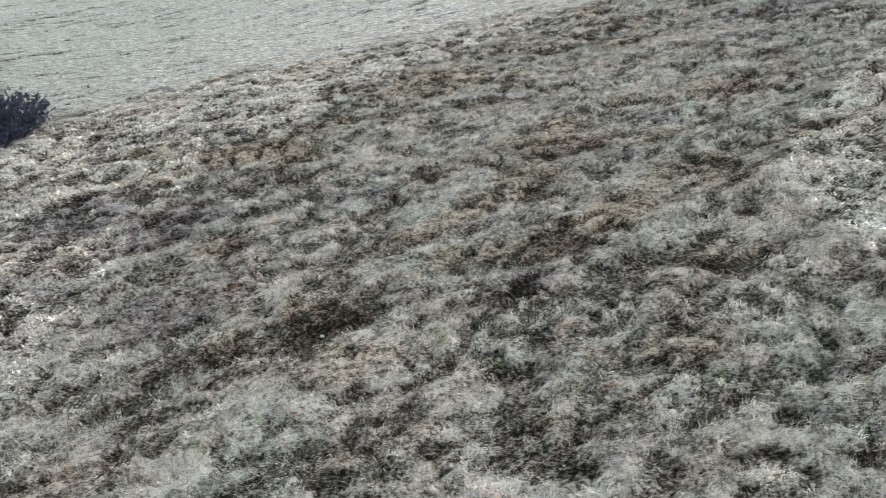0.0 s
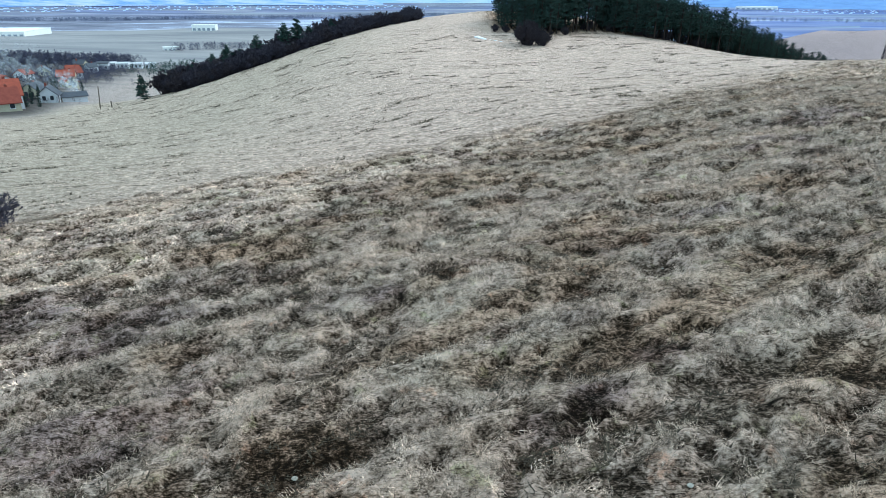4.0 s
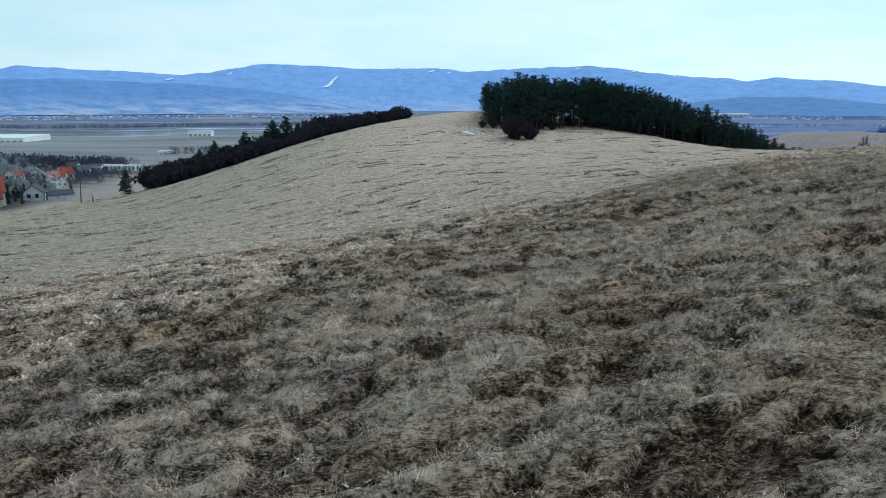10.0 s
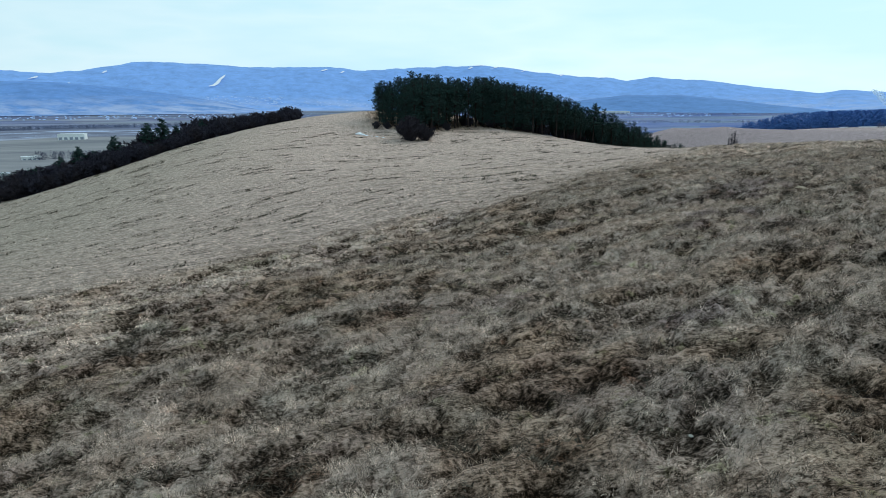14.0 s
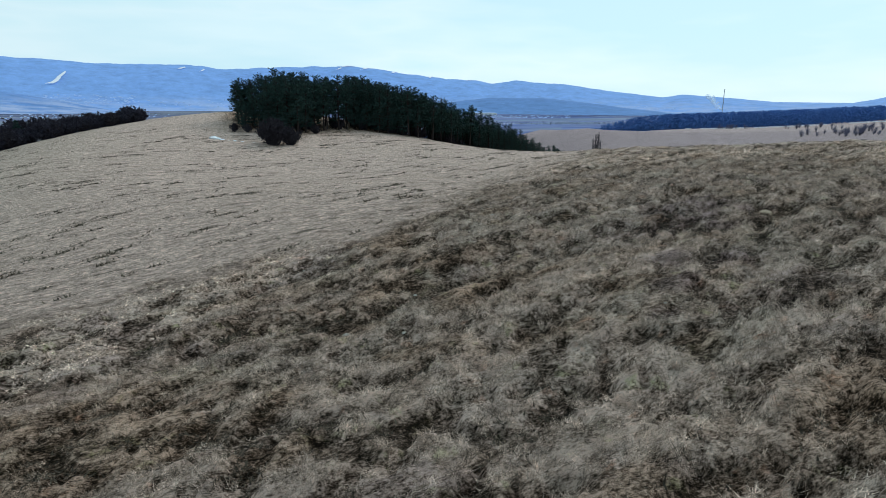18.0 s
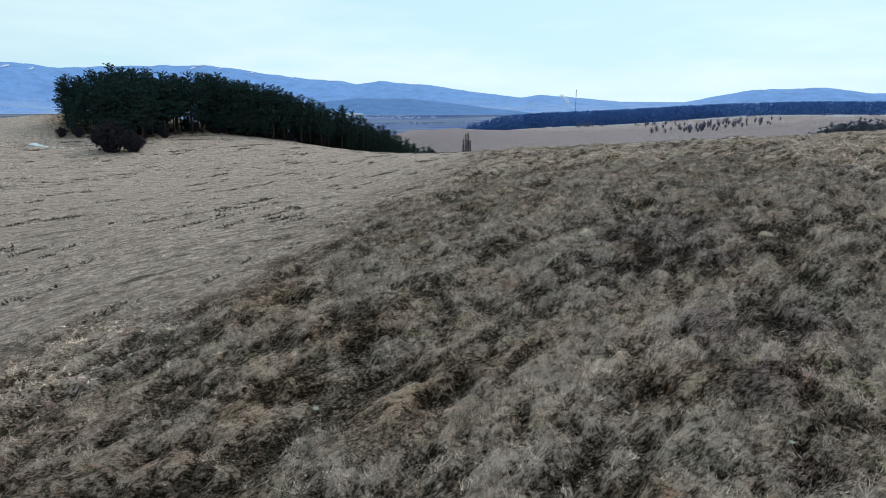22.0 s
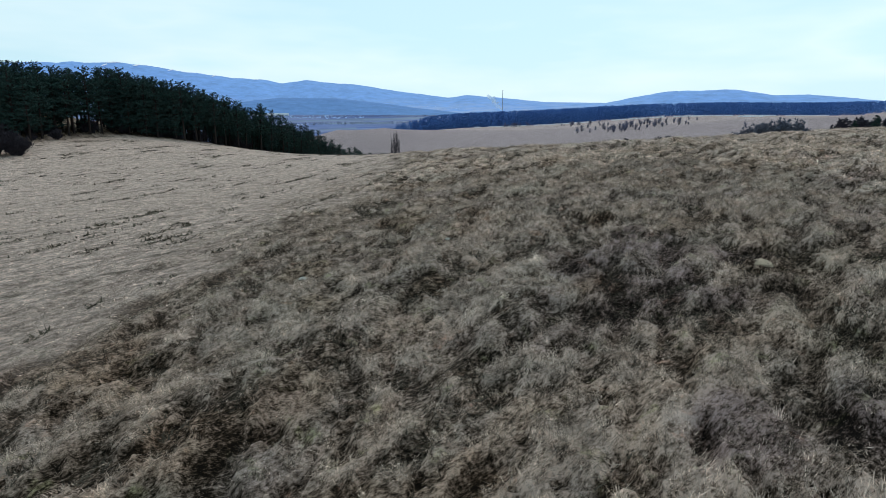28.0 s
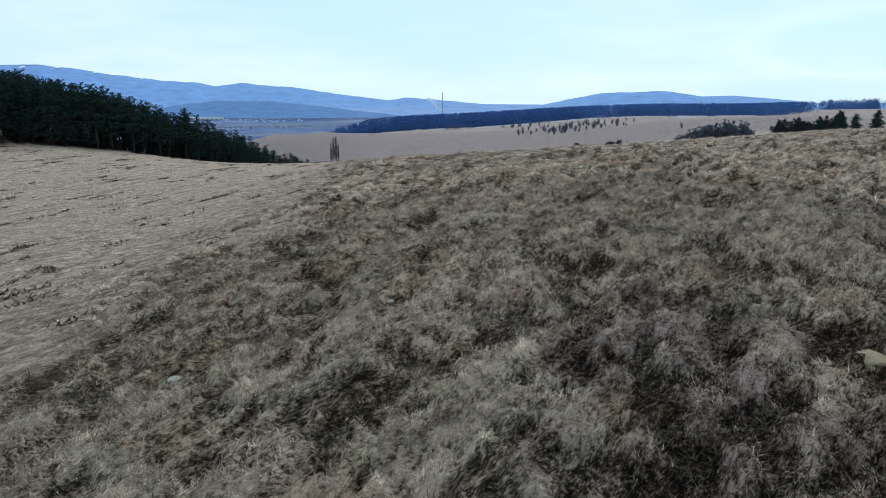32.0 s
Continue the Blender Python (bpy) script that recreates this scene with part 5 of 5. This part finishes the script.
MAT_SMOKE = smoke_material("thin_smoke", 0.24)
MAT_PUFF = smoke_material("fresh_white_smoke", 0.6)
MAT_STEAM = smoke_material("white_steam", 2.2)
plume("chimney_smoke", (-126, 216, float(height(-126, 216)) + 5), (-34, 6, 11), 420, 0.5, 1.5, "thin blue-white smoke drifting over the village roofs", 4, MAT_SMOKE, 4.0)
plume("chimney_smoke", (-125, 216, float(height(-125, 216)) + 3), (-4, 2, 5.5), 150, 0.35, 0.8, "fresh white smoke rising among the village houses", 6, MAT_PUFF, 2.4)
plume("steam", (1781, 1796, -22), (-34, 30, 52), 30, 4, 9, "white steam rising beyond the forest ridge", 5, MAT_STEAM)


# ---- grass: blades beyond counting ----
def grass_material(mown=False):
    """Dead blades: the turf's own colours, each blade lighter or darker."""
    m, t, b = node_material("dry_grass", 0.9)
    at = t.nodes.new("ShaderNodeAttribute")
    at.attribute_name = "tint"
    sep = t.nodes.new("ShaderNodeSeparateColor")
    t.links.new(at.outputs["Color"], sep.inputs["Color"])
    co = t.nodes.new("ShaderNodeTexCoord").outputs["Object"]
    c, pale, blade, soft = pasture_colour(t, co, sep.outputs["Green"], sep.outputs["Blue"], 0.62)
    if mown:
        c = mown_colour(t, co, blade)
    # blades in the gaps take the dark of thatch and painted shade
    tone = mix(t, pale if not mown else 1.0, (0.075, 0.057, 0.041), (0.50, 0.395, 0.315))
    c = mix(t, 0.5, c, tone)
    c = mix(t, 1.0, c, sep.outputs["Red"], "MULTIPLY")
    t.links.new(c, b.inputs["Base Color"])
    return m


def clump_material():
    m, t, b = node_material("dark_grass_clumps", 0.9)
    at = t.nodes.new("ShaderNodeAttribute")
    at.attribute_name = "tint"
    t.links.new(at.outputs["Color"], b.inputs["Base Color"])
    return m


MAT_CLUMP = clump_material()
MAT_SHORT_GRASS = grass_material(True)
MAT_GRASS = grass_material()
SPINE = [(1, 10), (0, 22), (6, 31), (13, 39), (22, 47), (30, 53)]       # the stretch of pasture seen from nearest


def from_spine(x, y):
    best = np.full(x.shape, 1e9)
    for (ax, ay), (bx, by) in zip(SPINE, SPINE[1:]):
        k = np.clip(((x - ax) * (bx - ax) + (y - ay) * (by - ay)) / ((bx - ax) ** 2 + (by - ay) ** 2), 0, 1)
        best = np.minimum(best, np.hypot(x - ax - k * (bx - ax), y - ay - k * (by - ay)))
    return best


def grass(name, count, area, near, far, blades, long, wide, seed, label, zone=1, lift=36, blade_gain=1.6):
    r = np.random.default_rng(seed)
    x, y = r.uniform(area[0], area[2], count), r.uniform(area[1], area[3], count)
    d = from_spine(x, y)
    rz = rough_zone(x, y)
    keep = (d >= near) & (d < far) & ((rz > r.random(count)) if zone else (rz < r.random(count)))
    x, y = x[keep], y[keep]
    s, c = along(x, y)
    dark = dark_zone(x, y) if zone else 0 * x
    heath = heath_zone(x, y) if zone else 0 * x
    pale = tussocks(x, y) if zone else fractal(s / 1.5 + 11, c / 0.9 + 3, 3)
    keep = r.random(len(x)) < (0.20 + 0.80 * pale) * (1 - 0.5 * dark) * (1 - 0.45 * heath)
    x, y, s, c, dark, heath, pale = (v[keep] for v in (x, y, s, c, dark, heath, pale))
    n = len(x)
    z = surface(x, y)
    size = (0.55 + 0.75 * pale) * r.uniform(0.7, 1.3, n) * (1 - 0.35 * dark)
    lie = fractal(x / 1.1 + 5, y / 1.1 + 8, 2) * 40.0              # which way the dead grass has fallen
    rep = lambda v: np.repeat(v, blades)
    m = n * blades
    phi = rep(lie) + r.normal(0, 1.0, m)
    rise = np.radians(np.clip(r.normal(lift, 16, m), 2, 80))
    ln = long * rep(size) * r.uniform(0.55, 1.25, m)
    bx, by = rep(x) + r.normal(0, 0.09, m) * long / 0.25, rep(y) + r.normal(0, 0.09, m) * long / 0.25
    bz = rep(z) + r.uniform(-0.02, 0.05, m)
    w = wide * r.uniform(0.6, 1.3, m)
    side = np.stack([-np.sin(phi), np.cos(phi), r.normal(0, 0.3, m)], -1) * w[:, None]
    base = np.stack([bx, by, bz], -1)
    tip = base + np.stack([np.cos(phi) * np.cos(rise), np.sin(phi) * np.cos(rise), np.sin(rise)], -1) * ln[:, None]
    verts = np.stack([base - side, base + side, tip], 1).reshape(-1, 3)
    me = bpy.data.meshes.new(name)
    fill_mesh(me, verts, np.arange(m * 3).reshape(-1, 3))
    shade = np.repeat(0.35 + 1.1 * fractal(x / 0.30, y / 0.30, 2), blades) * (r.uniform(0.35, 1.0, m) ** 1.3 * blade_gain * 1.15)
    paint(me, "tint", np.repeat(np.stack([shade, np.repeat(dark, blades), np.repeat(heath, blades)], -1), 3, 0))
    me.materials.append(MAT_GRASS if zone else MAT_SHORT_GRASS)
    return tagged(new(name, me), label, "grass", kind="stuff")


grass("grass", 520000, (-22, 0, 48, 70), 0, 11, 8, 0.14, 0.0055, 61, "matted pale winter grass in tussocks", lift=30)
# blades beyond the nearest stretch are given a lighter colour
grass("grass", 330000, (-32, 0, 62, 92), 11, 26, 6, 0.13, 0.011, 62, "matted pale winter grass in tussocks", lift=20, blade_gain=2.5)
grass("grass", 90000, (-32, 0, 100, 110), 26, 75, 4, 0.13, 0.018, 63, "matted pale winter grass in tussocks", lift=12, blade_gain=2.2)
grass("short_grass", 60000, (-50, 30, 60, 100), 0, 45, 5, 0.13, 0.016, 64, "short pale grass of the mown slope", 0, 10, 1.8)


def dashes(name, count, area, seed, label, pasture=False):
    """Low dark clumps: in broken lines along the contours of the mown slope, or in the hollows between the pasture's tussocks."""
    r = np.random.default_rng(seed)
    x, y = r.uniform(area[0], area[2], count), r.uniform(area[1], area[3], count)
    s, c = along(x, y)
    if pasture:
        lines = fractal(s / 2.2 + 3, c / 0.9 + 60, 4, 0.65)
        keep = (rough_zone(x, y) > 0.5) & (lines > 0.56) & (tussocks(x, y) < 0.6)
    else:
        lines = fractal(s / 4.2 + 3, c / 1.3 + 60, 4, 0.62)
        keep = (rough_zone(x, y) < 0.4) & (lines > 0.64) & (wood_side(x, y) < -2)
    x, y = x[keep], y[keep]
    n, blades = len(x), 26
    m = n * blades
    long = np.repeat(r.uniform(0.15, 0.5, n) if pasture else r.uniform(0.3, 1.3, n), blades)
    u, v = r.normal(0, 1, m) * long * 0.55, r.normal(0, 0.10, m)
    px, py = np.repeat(x, blades) + u * CS - v * SN, np.repeat(y, blades) + u * SN + v * CS
    z = surface(px, py)
    phi, rise, ln = r.random(m) * 6.283, np.radians(r.uniform(4, 45, m)), r.uniform(0.08, 0.20, m) if pasture else r.uniform(0.12, 0.34, m)
    side = np.stack([-np.sin(phi), np.cos(phi), 0 * phi], -1) * ((0.018 if pasture else 0.05) * r.uniform(0.5, 1.4, m))[:, None]
    base = np.stack([px, py, z - 0.01], -1)
    tip = base + np.stack([np.cos(phi) * np.cos(rise), np.sin(phi) * np.cos(rise), np.sin(rise)], -1) * ln[:, None]
    me = bpy.data.meshes.new(name)
    fill_mesh(me, np.stack([base - side, base + side, tip], 1).reshape(-1, 3), np.arange(m * 3).reshape(-1, 3))
    col = np.array([0.062, 0.050, 0.036] if pasture else [0.090, 0.073, 0.053]) * r.uniform(0.4, 1.9, m)[:, None]
    paint(me, "tint", np.repeat(col, 3, 0))
    me.materials.append(MAT_CLUMP)
    return tagged(new(name, me), label, "grass", kind="stuff")


dashes("grass_clumps", 21000, (-85, 32, 85, 160), 71, "dark low clumps of uncut grass along old tracks")
# dark blades added in the hollows, also standing in for shadow beneath tufts
dashes("grass_clumps", 62000, (-20, 8, 62, 90), 72, "dark low clumps between tussocks, for moss and the shadows beneath tufts", True)
